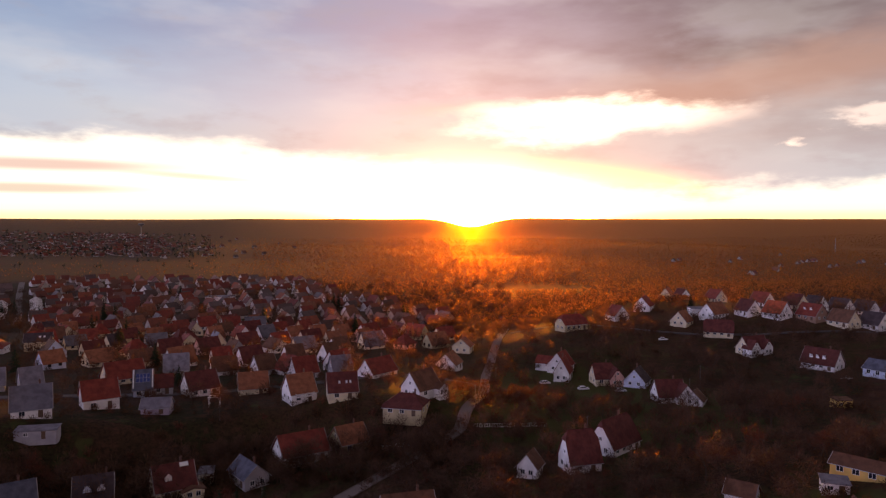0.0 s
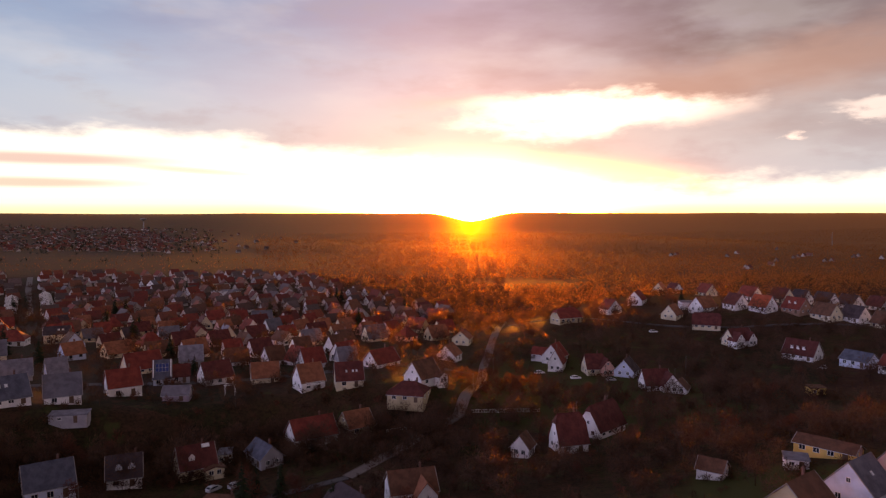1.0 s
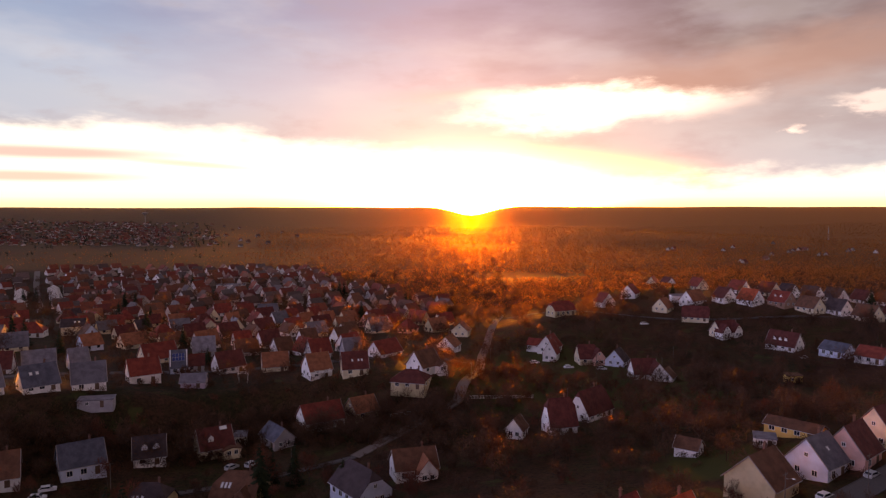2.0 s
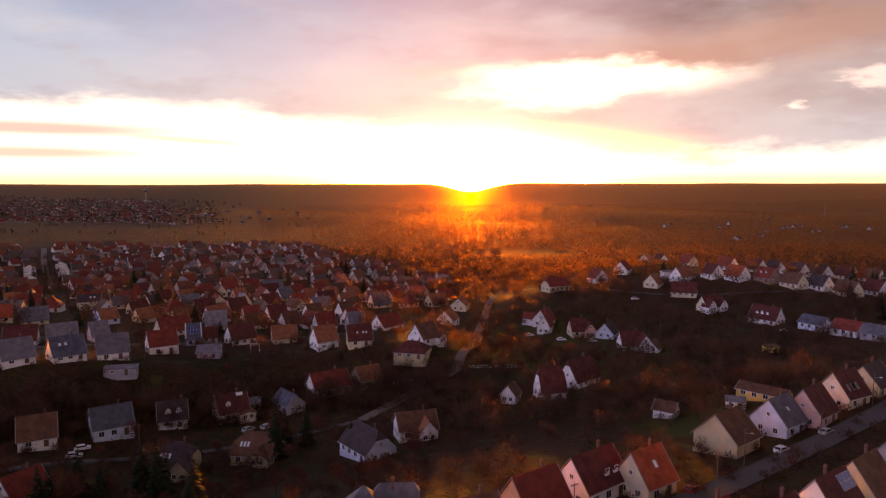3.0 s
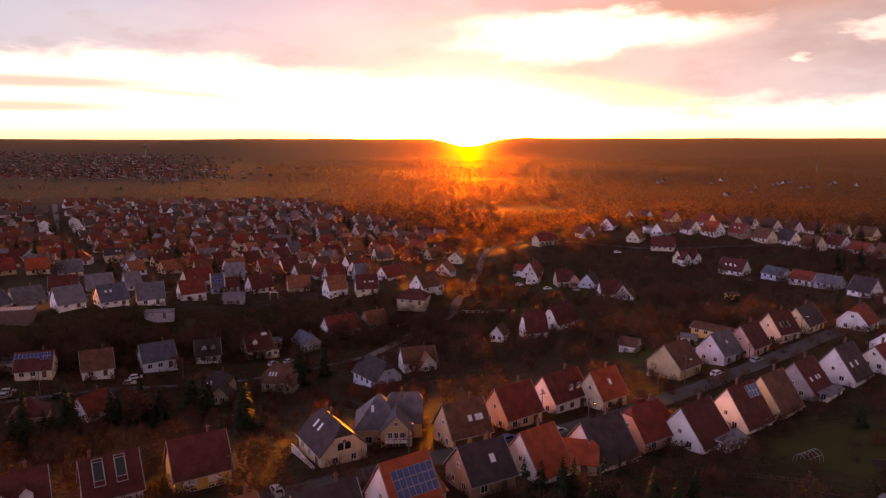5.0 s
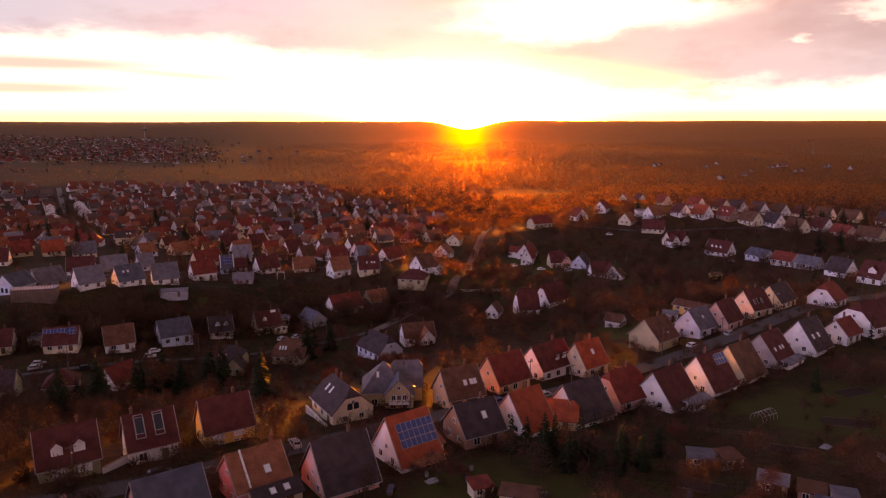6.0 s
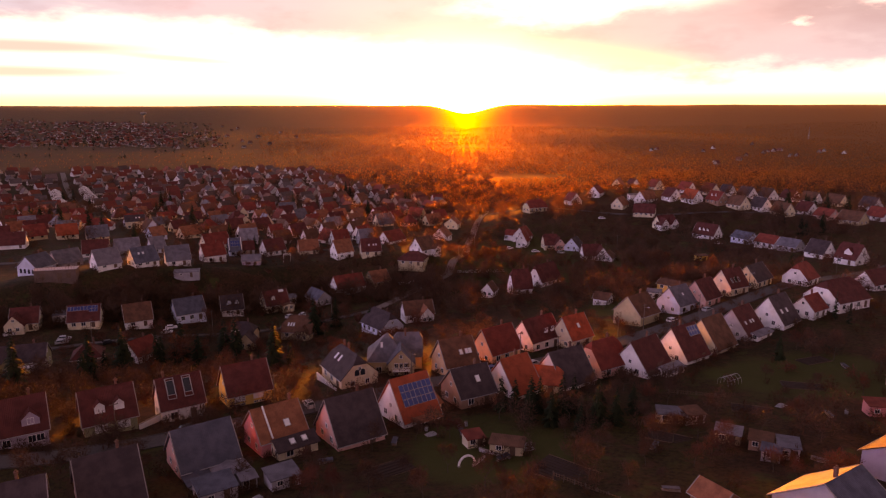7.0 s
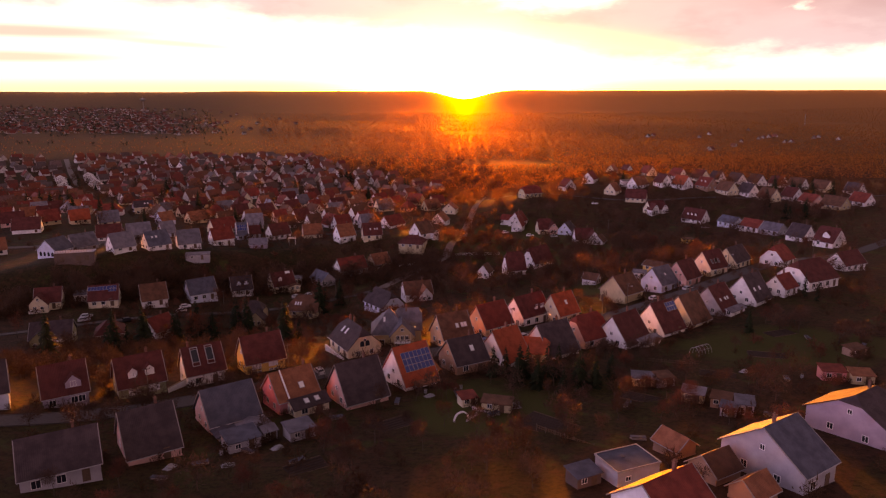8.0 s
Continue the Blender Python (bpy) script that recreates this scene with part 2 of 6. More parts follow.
def land_material():
    m, n, b, geo, tex = material("winter_land")
    p = geo.outputs["Position"]
    wide, mid, small = n.noise(p, 0.012, 4), n.noise(p, 0.06, 5, 0.6), n.noise(p, 1.1, 5, 0.7)
    patch = n.tree.nodes.new("ShaderNodeTexVoronoi")
    n.link(p, patch.inputs["Vector"])
    patch.inputs["Scale"].default_value = 0.035
    plot = n.ramp(patch.outputs["Color"], [(0.15, (0.0323, 0.0306, 0.0119)), (0.4, (0.0544, 0.0289, 0.0153)), (0.6, (0.068, 0.0289, 0.0187)), (0.85, (0.0442, 0.034, 0.0136))])
    grass = n.mix(n.step(mid, 0.35, 0.65), (0.051, 0.0442, 0.0136), (0.0646, 0.034, 0.0187))
    c = n.mix(n.step(wide, 0.42, 0.58), grass, plot)
    c = n.mix(n.step(small, 0.42, 0.68, 0.0, 0.8), c, (0.017, 0.0102, 0.0068))
    c = n.mix(n.step(n.noise(p, 0.28, 5, 0.7), 0.48, 0.66, 0.0, 0.8), c, (0.085, 0.0374, 0.0221))
    c = n.mix(n.step(n.noise(p, 0.11, 3, 0.6), 0.58, 0.7, 0.0, 0.7), c, (0.0578, 0.068, 0.0204))
    # a grassy meadow in the hollow and lawns behind the street
    sep = n.tree.nodes.new("ShaderNodeSeparateXYZ")
    n.link(p, sep.inputs[0])
    for cx, cy, rx, ry in ((48.0, 240.0, 62.0, 58.0), (10.0, 12.0, 15.0, 17.0), (92.0, 50.0, 34.0, 17.0), (-22.0, 66.0, 9.0, 10.0), (70.0, 132.0, 22.0, 14.0)):
        u = n.math("DIVIDE", n.math("SUBTRACT", sep.outputs[0], cx), rx)
        v = n.math("DIVIDE", n.math("SUBTRACT", sep.outputs[1], cy), ry)
        d = n.math("ADD", n.math("ADD", n.math("MULTIPLY", u, u), n.math("MULTIPLY", v, v)), n.math("MULTIPLY", n.math("SUBTRACT", mid, 0.5), 2.5))
        c = n.mix(n.step(d, 0.5, 1.2, 0.75, 0.0), c, n.mix(small, (0.0374, 0.051, 0.0119), (0.085, 0.085, 0.0238)))
    n.link(c, b.inputs["Base Color"])
    b.inputs["Roughness"].default_value = 0.9
    b.inputs["Specular IOR Level"].default_value = 0.1
    # haze glow painted by place: stronger beyond y 650, fading towards the left
    haze_weight = n.math("MULTIPLY", n.step(sep.outputs[1], 650.0, 1000.0, 0.16, 0.36), n.step(n.math("DIVIDE", sep.outputs[0], n.math("MAXIMUM", sep.outputs[1], 1.0)), -0.4, -0.1, 0.15, 1.0))
    haze_gloss(n, b, haze_weight, 0.38, (0.93, 0.38, 0.13))
    bump(n, b, n.math("ADD", small, mid), 0.6, 0.3)
    return m


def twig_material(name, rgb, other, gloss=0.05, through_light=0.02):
    m, n, b, geo, tex = material(name)
    info = n.tree.nodes.new("ShaderNodeObjectInfo")
    c = n.mix(geo.outputs["Random Per Island"], rgb, other)
    c = n.mix(n.math("MULTIPLY", info.outputs["Random"], 0.5), c, shade(rgb, 0.55))
    n.link(c, b.inputs["Base Color"])
    b.inputs["Roughness"].default_value = 0.85
    b.inputs["Specular IOR Level"].default_value = 0.15
    haze_gloss(n, b, gloss, 0.34, (0.93, 0.38, 0.13))
    # low light from behind passes through fine twigs, tinted amber in place of haze
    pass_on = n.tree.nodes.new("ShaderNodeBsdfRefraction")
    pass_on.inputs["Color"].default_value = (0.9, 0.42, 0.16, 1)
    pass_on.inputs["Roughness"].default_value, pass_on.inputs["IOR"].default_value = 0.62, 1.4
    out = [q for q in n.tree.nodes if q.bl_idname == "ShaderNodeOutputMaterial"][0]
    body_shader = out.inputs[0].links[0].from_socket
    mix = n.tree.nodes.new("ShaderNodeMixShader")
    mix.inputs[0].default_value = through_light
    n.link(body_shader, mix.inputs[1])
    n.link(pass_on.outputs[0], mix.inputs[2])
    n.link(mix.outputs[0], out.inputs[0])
    return m


def glass_material(name, tint, rough=0.08):
    m, n, b, geo, tex = material(name)
    g = n.noise(geo.outputs["Position"], 0.8, 2)
    n.link(n.mix(g, tint, shade(tint, 1.6)), b.inputs["Base Color"])
    b.inputs["Roughness"].default_value = rough
    b.inputs["Specular IOR Level"].default_value = 0.8
    return m


WALL = {
    "white": plaster("white_plaster", (0.83, 0.81, 0.80)), "cream": plaster("cream_plaster", (0.74, 0.64, 0.46)),
    "yellow": plaster("yellow_plaster", (0.80, 0.53, 0.16)), "pink": plaster("pink_plaster", (0.72, 0.42, 0.36)),
    "rose": plaster("rose_plaster", (0.66, 0.24, 0.24)), "tan": plaster("tan_plaster", (0.52, 0.42, 0.26)),
    "orange": plaster("apricot_plaster", (0.78, 0.46, 0.26)), "grey": plaster("grey_plaster", (0.38, 0.36, 0.39)),
    "mauve": plaster("mauve_plaster", (0.42, 0.34, 0.42)), "olive": plaster("olive_plaster", (0.32, 0.31, 0.18)),
    "blue": plaster("pale_blue_plaster", (0.60, 0.66, 0.80)), "masonry": plaster("dark_masonry", (0.15, 0.095, 0.075)), "brick": plaster("brick_render", (0.34, 0.20, 0.14)),
}
ROOF = {
    "maroon": tiles("maroon_tiles", (0.145, 0.041, 0.035)), "red": tiles("red_tiles", (0.26, 0.0546, 0.039)),
    "orange": tiles("orange_tiles", (0.442, 0.091, 0.0429)), "brown": tiles("brown_tiles", (0.169, 0.078, 0.0494)),
    "rust": tiles("rusty_tiles", (0.351, 0.13, 0.0715)), "dark": tiles("dark_tiles", (0.0845, 0.0585, 0.0624)),
    "grey": tiles("grey_slate", (0.17, 0.16, 0.19)), "slate": tiles("blue_slate", (0.111, 0.114, 0.15)),
    "lilac": tiles("pale_fibre_slate", (0.23, 0.21, 0.245)),
}
ROOF["sheet"] = plain("bright_sheet_metal", (0.70, 0.72, 0.76), 0.25, 0.8)


def island_material(name, colours, rough=0.7):
    m, n, b, geo, tex = material(name)
    k = len(colours)
    c = n.ramp(geo.outputs["Random Per Island"], [((i + 0.5) / k, c) for i, c in enumerate(colours)])
    c = n.mix(n.step(n.noise(geo.outputs["Position"], 0.6, 3), 0.4, 0.7, 0.0, 0.4), c, (0.05, 0.035, 0.03))
    n.link(c, b.inputs["Base Color"])
    b.inputs["Roughness"].default_value, b.inputs["Specular IOR Level"].default_value = rough, 0.2
    return m


FAR_WALL = island_material("far_plaster", [(0.66, 0.62, 0.60), (0.42, 0.34, 0.27), (0.72, 0.70, 0.68), (0.34, 0.29, 0.28), (0.50, 0.36, 0.29), (0.28, 0.22, 0.19)])
# far walls toned down in colour to stand in for haze over distance
DIM_WALL = island_material("hazed_far_plaster", [(0.62, 0.54, 0.50), (0.32, 0.24, 0.20), (0.66, 0.60, 0.57), (0.24, 0.18, 0.15), (0.46, 0.36, 0.30)])
FAR_ROOF = island_material("far_tiles", [(0.23, 0.05, 0.033), (0.15, 0.04, 0.035), (0.26, 0.10, 0.055), (0.10, 0.06, 0.05), (0.15, 0.12, 0.12), (0.28, 0.075, 0.04)], 0.75)
WHITE = plain("white_paint", (0.80, 0.79, 0.77), 0.5)
VERGE = plain("pale_verge_board", (0.30, 0.26, 0.25), 0.7)
WOOD = plain("dark_wood", (0.13, 0.075, 0.045), 0.7)
BRICK = plain("chimney_brick", (0.16, 0.075, 0.055), 0.85)
METAL = plain("zinc", (0.42, 0.42, 0.44), 0.4, 0.7)
CONCRETE = plain("concrete", (0.27, 0.24, 0.22), 0.85)
POLE = plain("weathered_pole", (0.13, 0.105, 0.09), 0.9)
PALE_ROAD = plain("pale_worn_concrete_road", (0.20, 0.155, 0.135), 0.95)
ASPHALT = plain("asphalt", (0.10, 0.085, 0.083), 0.95)
GLASS = glass_material("window_glass", (0.02, 0.022, 0.028))
BLIND = glass_material("pane_with_pale_blind", (0.75, 0.76, 0.80), 0.15)
CELLS = glass_material("solar_cells", (0.035, 0.05, 0.16), 0.12)
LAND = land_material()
SOIL = plain("dug_soil", (0.040, 0.021, 0.014), 0.95)
BARK = plain("bark", (0.075, 0.052, 0.036), 0.9)
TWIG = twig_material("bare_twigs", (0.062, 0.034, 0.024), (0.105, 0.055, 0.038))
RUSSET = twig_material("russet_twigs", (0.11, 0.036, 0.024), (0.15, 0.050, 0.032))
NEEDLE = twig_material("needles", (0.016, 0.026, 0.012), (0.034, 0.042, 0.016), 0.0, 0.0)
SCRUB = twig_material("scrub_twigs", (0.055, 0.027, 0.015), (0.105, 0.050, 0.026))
# strongest gloss here: the far woods carry most of the haze glow
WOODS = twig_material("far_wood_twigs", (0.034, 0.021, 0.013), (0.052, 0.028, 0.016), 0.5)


# ---- mesh helpers ----
class Shape:
    """Collects boxes and polygons for one mesh."""

    def __init__(self):
        self.v, self.f = [], []

    def poly(self, points):
        k = len(self.v)
        self.v += [tuple(p) for p in points]
        self.f.append(tuple(range(k, k + len(points))))
        return self

    def box(self, x0, x1, y0, y1, z0, z1):
        k = len(self.v)
        self.v += [(x0, y0, z0), (x1, y0, z0), (x1, y1, z0), (x0, y1, z0), (x0, y0, z1), (x1, y0, z1), (x1, y1, z1), (x0, y1, z1)]
        self.f += [tuple(k + i for i in q) for q in ((0, 3, 2, 1), (4, 5, 6, 7), (0, 1, 5, 4), (1, 2, 6, 5), (2, 3, 7, 6), (3, 0, 4, 7))]
        return self

    def prism(self, ring, shift):
        """A closed ring of points swept along the vector shift."""
        k, c = len(self.v), len(ring)
        self.v += [tuple(p) for p in ring] + [tuple(p[i] + shift[i] for i in range(3)) for p in ring]
        self.f += [tuple(range(k + c - 1, k - 1, -1)), tuple(range(k + c, k + 2 * c))]
        self.f += [(k + i, k + (i + 1) % c, k + c + (i + 1) % c, k + c + i) for i in range(c)]
        return self

    def tube(self, a, b, r0, r1, sides=6):
        a, b = Vector(a), Vector(b)
        d = (b - a).normalized()
        u = d.orthogonal().normalized()
        w = d.cross(u)
        k = len(self.v)
        for p, r in ((a, r0), (b, r1)):
            for i in range(sides):
                q = 2 * math.pi * i / sides
                self.v.append(tuple(p + (u * math.cos(q) + w * math.sin(q)) * r))
        self.f += [(k + i, k + (i + 1) % sides, k + sides + (i + 1) % sides, k + sides + i) for i in range(sides)]
        self.f.append(tuple(range(k + sides, k + 2 * sides)))
        return self

    def mesh(self, name, mat, smooth=False):
        me = bpy.data.meshes.new(name)
        me.from_pydata(self.v, [], self.f)
        me.materials.append(mat)
        if smooth:
            me.shade_smooth()
        me.update()
        return me


def part(name, me, parent, m=None, label=""):
    ob = new(name, me)
    ob.parent = parent
    if m is not None:
        ob.matrix_local = m
    return tagged(ob, label)


def thing(name, label, category, m, group=""):
    ob = new(name)
    ob.empty_display_size = 0.5
    ob.matrix_world = m
    return tagged(ob, label, category, group)


SHARED = {}


def shared(key, make):
    if key not in SHARED:
        SHARED[key] = make()
    return SHARED[key]


# ---- ground sheet and roads ----
def spread(fine, half, far):
    a = list(np.arange(-half, half + 0.1, fine))
    step, v = fine, half
    while v < far:
        step *= 1.12
        v += step
        a.append(v)
        a.insert(0, -v)
    return np.array(a)


def grid_sheet():
    xs, ys = spread(3.5, 260.0, 4700.0), spread(3.5, 250.0, 4700.0) + 90.0
    gx, gy = np.meshgrid(xs, ys)
    gz = ground(gx, gy)
    verts = np.stack([gx.ravel(), gy.ravel(), gz.ravel()], 1)
    w = len(xs)
    i = (np.arange(len(ys) - 1)[:, None] * w + np.arange(w - 1)[None, :]).ravel()
    me = bpy.data.meshes.new("ground")
    me.from_pydata(verts.tolist(), [], np.stack([i, i + 1, i + w + 1, i + w], 1).tolist())
    me.materials.append(LAND)
    me.shade_smooth()
    tagged(new("ground", me), "brown and green winter ground of gardens and fields", "ground", kind="structure")


grid_sheet()


def road(name, way, width, label, mat=ASPHALT):
    """A strip along the line way, with a low kerb on both sides."""
    pts = []
    for (ax, ay), (bx, by) in zip(way, way[1:]):
        k = max(1, int(math.hypot(bx - ax, by - ay) / 2.5))
        pts += [(ax + (bx - ax) * i / k, ay + (by - ay) * i / k) for i in range(k)]
    pts.append(way[-1])
    s = Shape()
    rows = []
    prof = [(-0.5, -0.3), (-0.5, 0.26), (-0.47, 0.26), (-0.47, 0.14), (-0.2, 0.17), (0.2, 0.17), (0.47, 0.14), (0.47, 0.26), (0.5, 0.26), (0.5, -0.3)]
    for i, (px, py) in enumerate(pts):
        a, b = pts[max(0, i - 2)], pts[min(len(pts) - 1, i + 2)]
        d = math.hypot(b[0] - a[0], b[1] - a[1])
        nx, ny = (b[1] - a[1]) / d, -(b[0] - a[0]) / d
        zc = max(height(px, py), height(px + nx * width * 0.5, py + ny * width * 0.5), height(px - nx * width * 0.5, py - ny * width * 0.5))
        rows.append([(px + nx * width * u, py + ny * width * u, zc + h) for u, h in prof])
    c = len(prof)
    s.v = [p for r in rows for p in r]
    s.f = [(i * c + j, i * c + j + 1, (i + 1) * c + j + 1, (i + 1) * c + j) for i in range(len(rows) - 1) for j in range(c - 1)]
    tagged(new(name, s.mesh(name, mat)), label, "road", kind="structure")


# ---- houses ----
def window_mesh(w, h, pane):
    """Frame round an opening in the plane y = 0, facing -y."""
    def make():
        t = 0.09
        xs, zs = (-w / 2 - t, -w / 2, -0.035, 0.035, w / 2, w / 2 + t), (-t, 0.0, h, h + t)
        s = Shape()
        s.v = [(x, y, z) for y in (-0.06, 0.02) for z in zs for x in xs]
        full = lambda i, k: 0 <= i < 5 and 0 <= k < 3 and not (k == 1 and i in (1, 3))
        at = lambda i, k, b: b * 24 + k * 6 + i
        for i in range(5):
            for k in range(3):
                if full(i, k):
                    a, b, c, d = (i, k), (i + 1, k), (i + 1, k + 1), (i, k + 1)
                    s.f += [tuple(at(*p, 0) for p in (a, b, c, d)), tuple(at(*p, 1) for p in (d, c, b, a))]
                    for (p, q), (di, dk) in zip(((a, b), (b, c), (c, d), (d, a)), ((0, -1), (1, 0), (0, 1), (-1, 0))):
                        if not full(i + di, k + dk):
                            s.f.append((at(*q, 0), at(*p, 0), at(*p, 1), at(*q, 1)))
        return s.mesh("window", WHITE)

    def glass():
        return Shape().box(-w / 2, w / 2, -0.025, 0.01, 0.0, h).mesh("pane", pane)
    return shared(("win", w, h), make), shared(("pane", w, h, pane.name), glass)


def window(parent, m, w=1.3, h=1.35, pane=None):
    a, b = window_mesh(w, h, pane or GLASS)
    ob = part("window", a, parent, m)
    part("pane", b, ob)
    return ob


def roof_mesh(L, W, eave, ridge, mat, hip=0.0, over=0.45, thick=0.2):
    """Pitched roof, ridge along x. hip: 0 gables, 1 full hips, between: half hips."""
    s = (ridge - eave) / (W / 2)
    we, ze = W / 2 + over, eave - over * s
    zt = ridge - (ridge - ze) * hip
    yt = we * (ridge - zt) / (ridge - ze)
    a = L / 2 - (ridge - zt) / max(s, 0.3) * 0.9 if hip else L / 2
    a = max(a, 0.3)
    top = []
    h = L / 2
    if hip >= 0.999:
        for q in (-1, 1):
            top.append([(-h * q, -we * q, ze), (h * q, -we * q, ze), (a * q, 0, ridge), (-a * q, 0, ridge)])
            top.append([(h * q, -we * q, ze), (h * q, we * q, ze), (a * q, 0, ridge)])
    elif hip > 0:
        for q in (-1, 1):
            top.append([(-h * q, -we * q, ze), (h * q, -we * q, ze), (h * q, -yt * q, zt), (a * q, 0, ridge), (-a * q, 0, ridge), (-h * q, -yt * q, zt)])
            top.append([(h * q, -yt * q, zt), (h * q, yt * q, zt), (a * q, 0, ridge)])
    else:
        for q in (-1, 1):
            top.append([(-h * q, -we * q, ze), (h * q, -we * q, ze), (h * q, 0, ridge), (-h * q, 0, ridge)])
    sh = Shape()
    for f in top:
        low = [(x, y, z - thick) for x, y, z in f]
        sh.poly(f)
        sh.poly(low[::-1])
        for p, q, r, t in zip(f, f[1:] + f[:1], low[1:] + low[:1], low):
            sh.poly((p, t, r, q))
    return sh.mesh("roof", mat), a


def wall_mesh(L, W, eave, ridge, mat, hip=0.0, foot=-2.6):
    """Walls and gables of a body, with a projecting plinth."""
    w = W / 2
    zt = ridge - (ridge - eave) * hip - 0.26
    yt = max(0.02, w * hip)
    e = eave - 0.22
    x = L / 2 - 0.38
    s = Shape()
    if hip >= 0.999:
        s.box(-x, x, -w, w, foot, e)
    else:
        s.prism([(-x, -w, foot), (-x, -w, e), (-x, -yt, zt), (-x, yt, zt), (-x, w, e), (-x, w, foot)], (2 * x, 0, 0))
    s.box(-x - 0.06, x + 0.06, -w - 0.06, w + 0.06, foot, 0.45)
    return s.mesh("wall", mat)


def chimney(parent, x, y, z0, top, size=0.45):
    s = shared(("chim", round(top - z0, 1), size), lambda: Shape().box(-size / 2, size / 2, -size / 2, size / 2, 0, round(top - z0, 1)).mesh("chimney", BRICK))
    c = shared(("cap", size), lambda: Shape().box(-size / 2 - 0.09, size / 2 + 0.09, -size / 2 - 0.09, size / 2 + 0.09, 0, 0.12).box(-0.14, 0.14, -0.14, 0.14, 0.12, 0.4).mesh("cap", BRICK))
    ob = part("chimney", s, parent, pose(x, y, z0))
    part("cap", c, ob, pose(0, 0, round(top - z0, 1)))


def slope_pose(W, eave, ridge, x, v, side=-1, lift=0.21):
    """Pose on the roof slope on the -y side (side=-1) or +y side: v from 0 at the eave to 1 at the ridge; local z is outward."""
    s = (ridge - eave) / (W / 2)
    ang = math.degrees(math.atan(s))
    y = -W / 2 * (1 - v)
    z = eave + (ridge - eave) * v
    m = pose(x, y, z + lift * 0.0, ang, 0, 0) @ pose(0, 0, 0.015)
    return m if side < 0 else pose(0, 0, 0, 0, 0, 180) @ m


def skylight(parent, m, w=0.8, h=1.2, pane=None):
    f = shared(("sky", w, h), lambda: Shape().box(-w / 2 - 0.1, -w / 2, -h / 2, h / 2, -0.05, 0.12).box(w / 2, w / 2 + 0.1, -h / 2, h / 2, -0.05, 0.12).box(-w / 2 - 0.1, w / 2 + 0.1, -h / 2 - 0.1, -h / 2, -0.05, 0.12).box(-w / 2 - 0.1, w / 2 + 0.1, h / 2, h / 2 + 0.1, -0.05, 0.12).mesh("skylight", METAL))
    pane = pane or BLIND
    g = shared(("skyp", w, h, pane.name), lambda: Shape().box(-w / 2, w / 2, -h / 2, h / 2, -0.04, 0.07).mesh("pane", pane))
    ob = part("skylight", f, parent, m, "roof window with a pale blind" if pane is BLIND else "")
    part("pane", g, ob)


def solar(parent, m, cols, rows, w=1.0, h=1.65):
    f = shared(("solar", w, h), lambda: Shape().box(-w / 2, w / 2, -h / 2, h / 2, 0.06, 0.11).mesh("solar_panel", METAL))
    c = shared(("sheet", w, h), lambda: Shape().box(-w / 2 + 0.05, w / 2 - 0.05, -h / 2 + 0.05, h / 2 - 0.05, 0.07, 0.116).mesh("cell_sheet", CELLS))
    for i in range(cols):
        for j in range(rows):
            q = m @ pose((i - (cols - 1) / 2) * (w + 0.06), (j - (rows - 1) / 2) * (h + 0.06), 0)
            ob = part("solar_panel", f, parent, q, "dark blue solar panel in an aluminium frame")
            part("cell_sheet", c, ob)


def dormer(parent, W, eave, ridge, x, v=0.3, w=1.9, h=1.5, wall="white", roof="maroon", rise=0.9, deep=2.6):
    """A gabled dormer on the -y slope."""
    s = (ridge - eave) / (W / 2)
    y, z = -W / 2 * (1 - v), eave + (ridge - eave) * v
    body = Shape().prism([(-w / 2, 0, -0.1), (w / 2, 0, -0.1), (w / 2, 0, h), (0, 0, h + rise), (-w / 2, 0, h)], (0, deep, 0)).mesh("dormer", WALL[wall])
    ob = part("dormer", body, parent, pose(x, y, z), "gabled dormer with a window")
    r = Shape()
    k, o = rise / (w / 2), 0.25
    for q in (-1, 1):
        a, b = (0, -0.25, h + rise + 0.1), (q * (w / 2 + o), -0.25, h - o * k + 0.1)
        r.prism([a, b, (b[0], b[1], b[2] - 0.12), (0, a[1], a[2] - 0.12)], (0, deep + 0.3, 0))
    part("roof", r.mesh("roof", ROOF[roof]), ob)
    a, b = window_mesh(1.0, 1.1, GLASS)
    part("window", a, ob, pose(0, 0, 0.25))


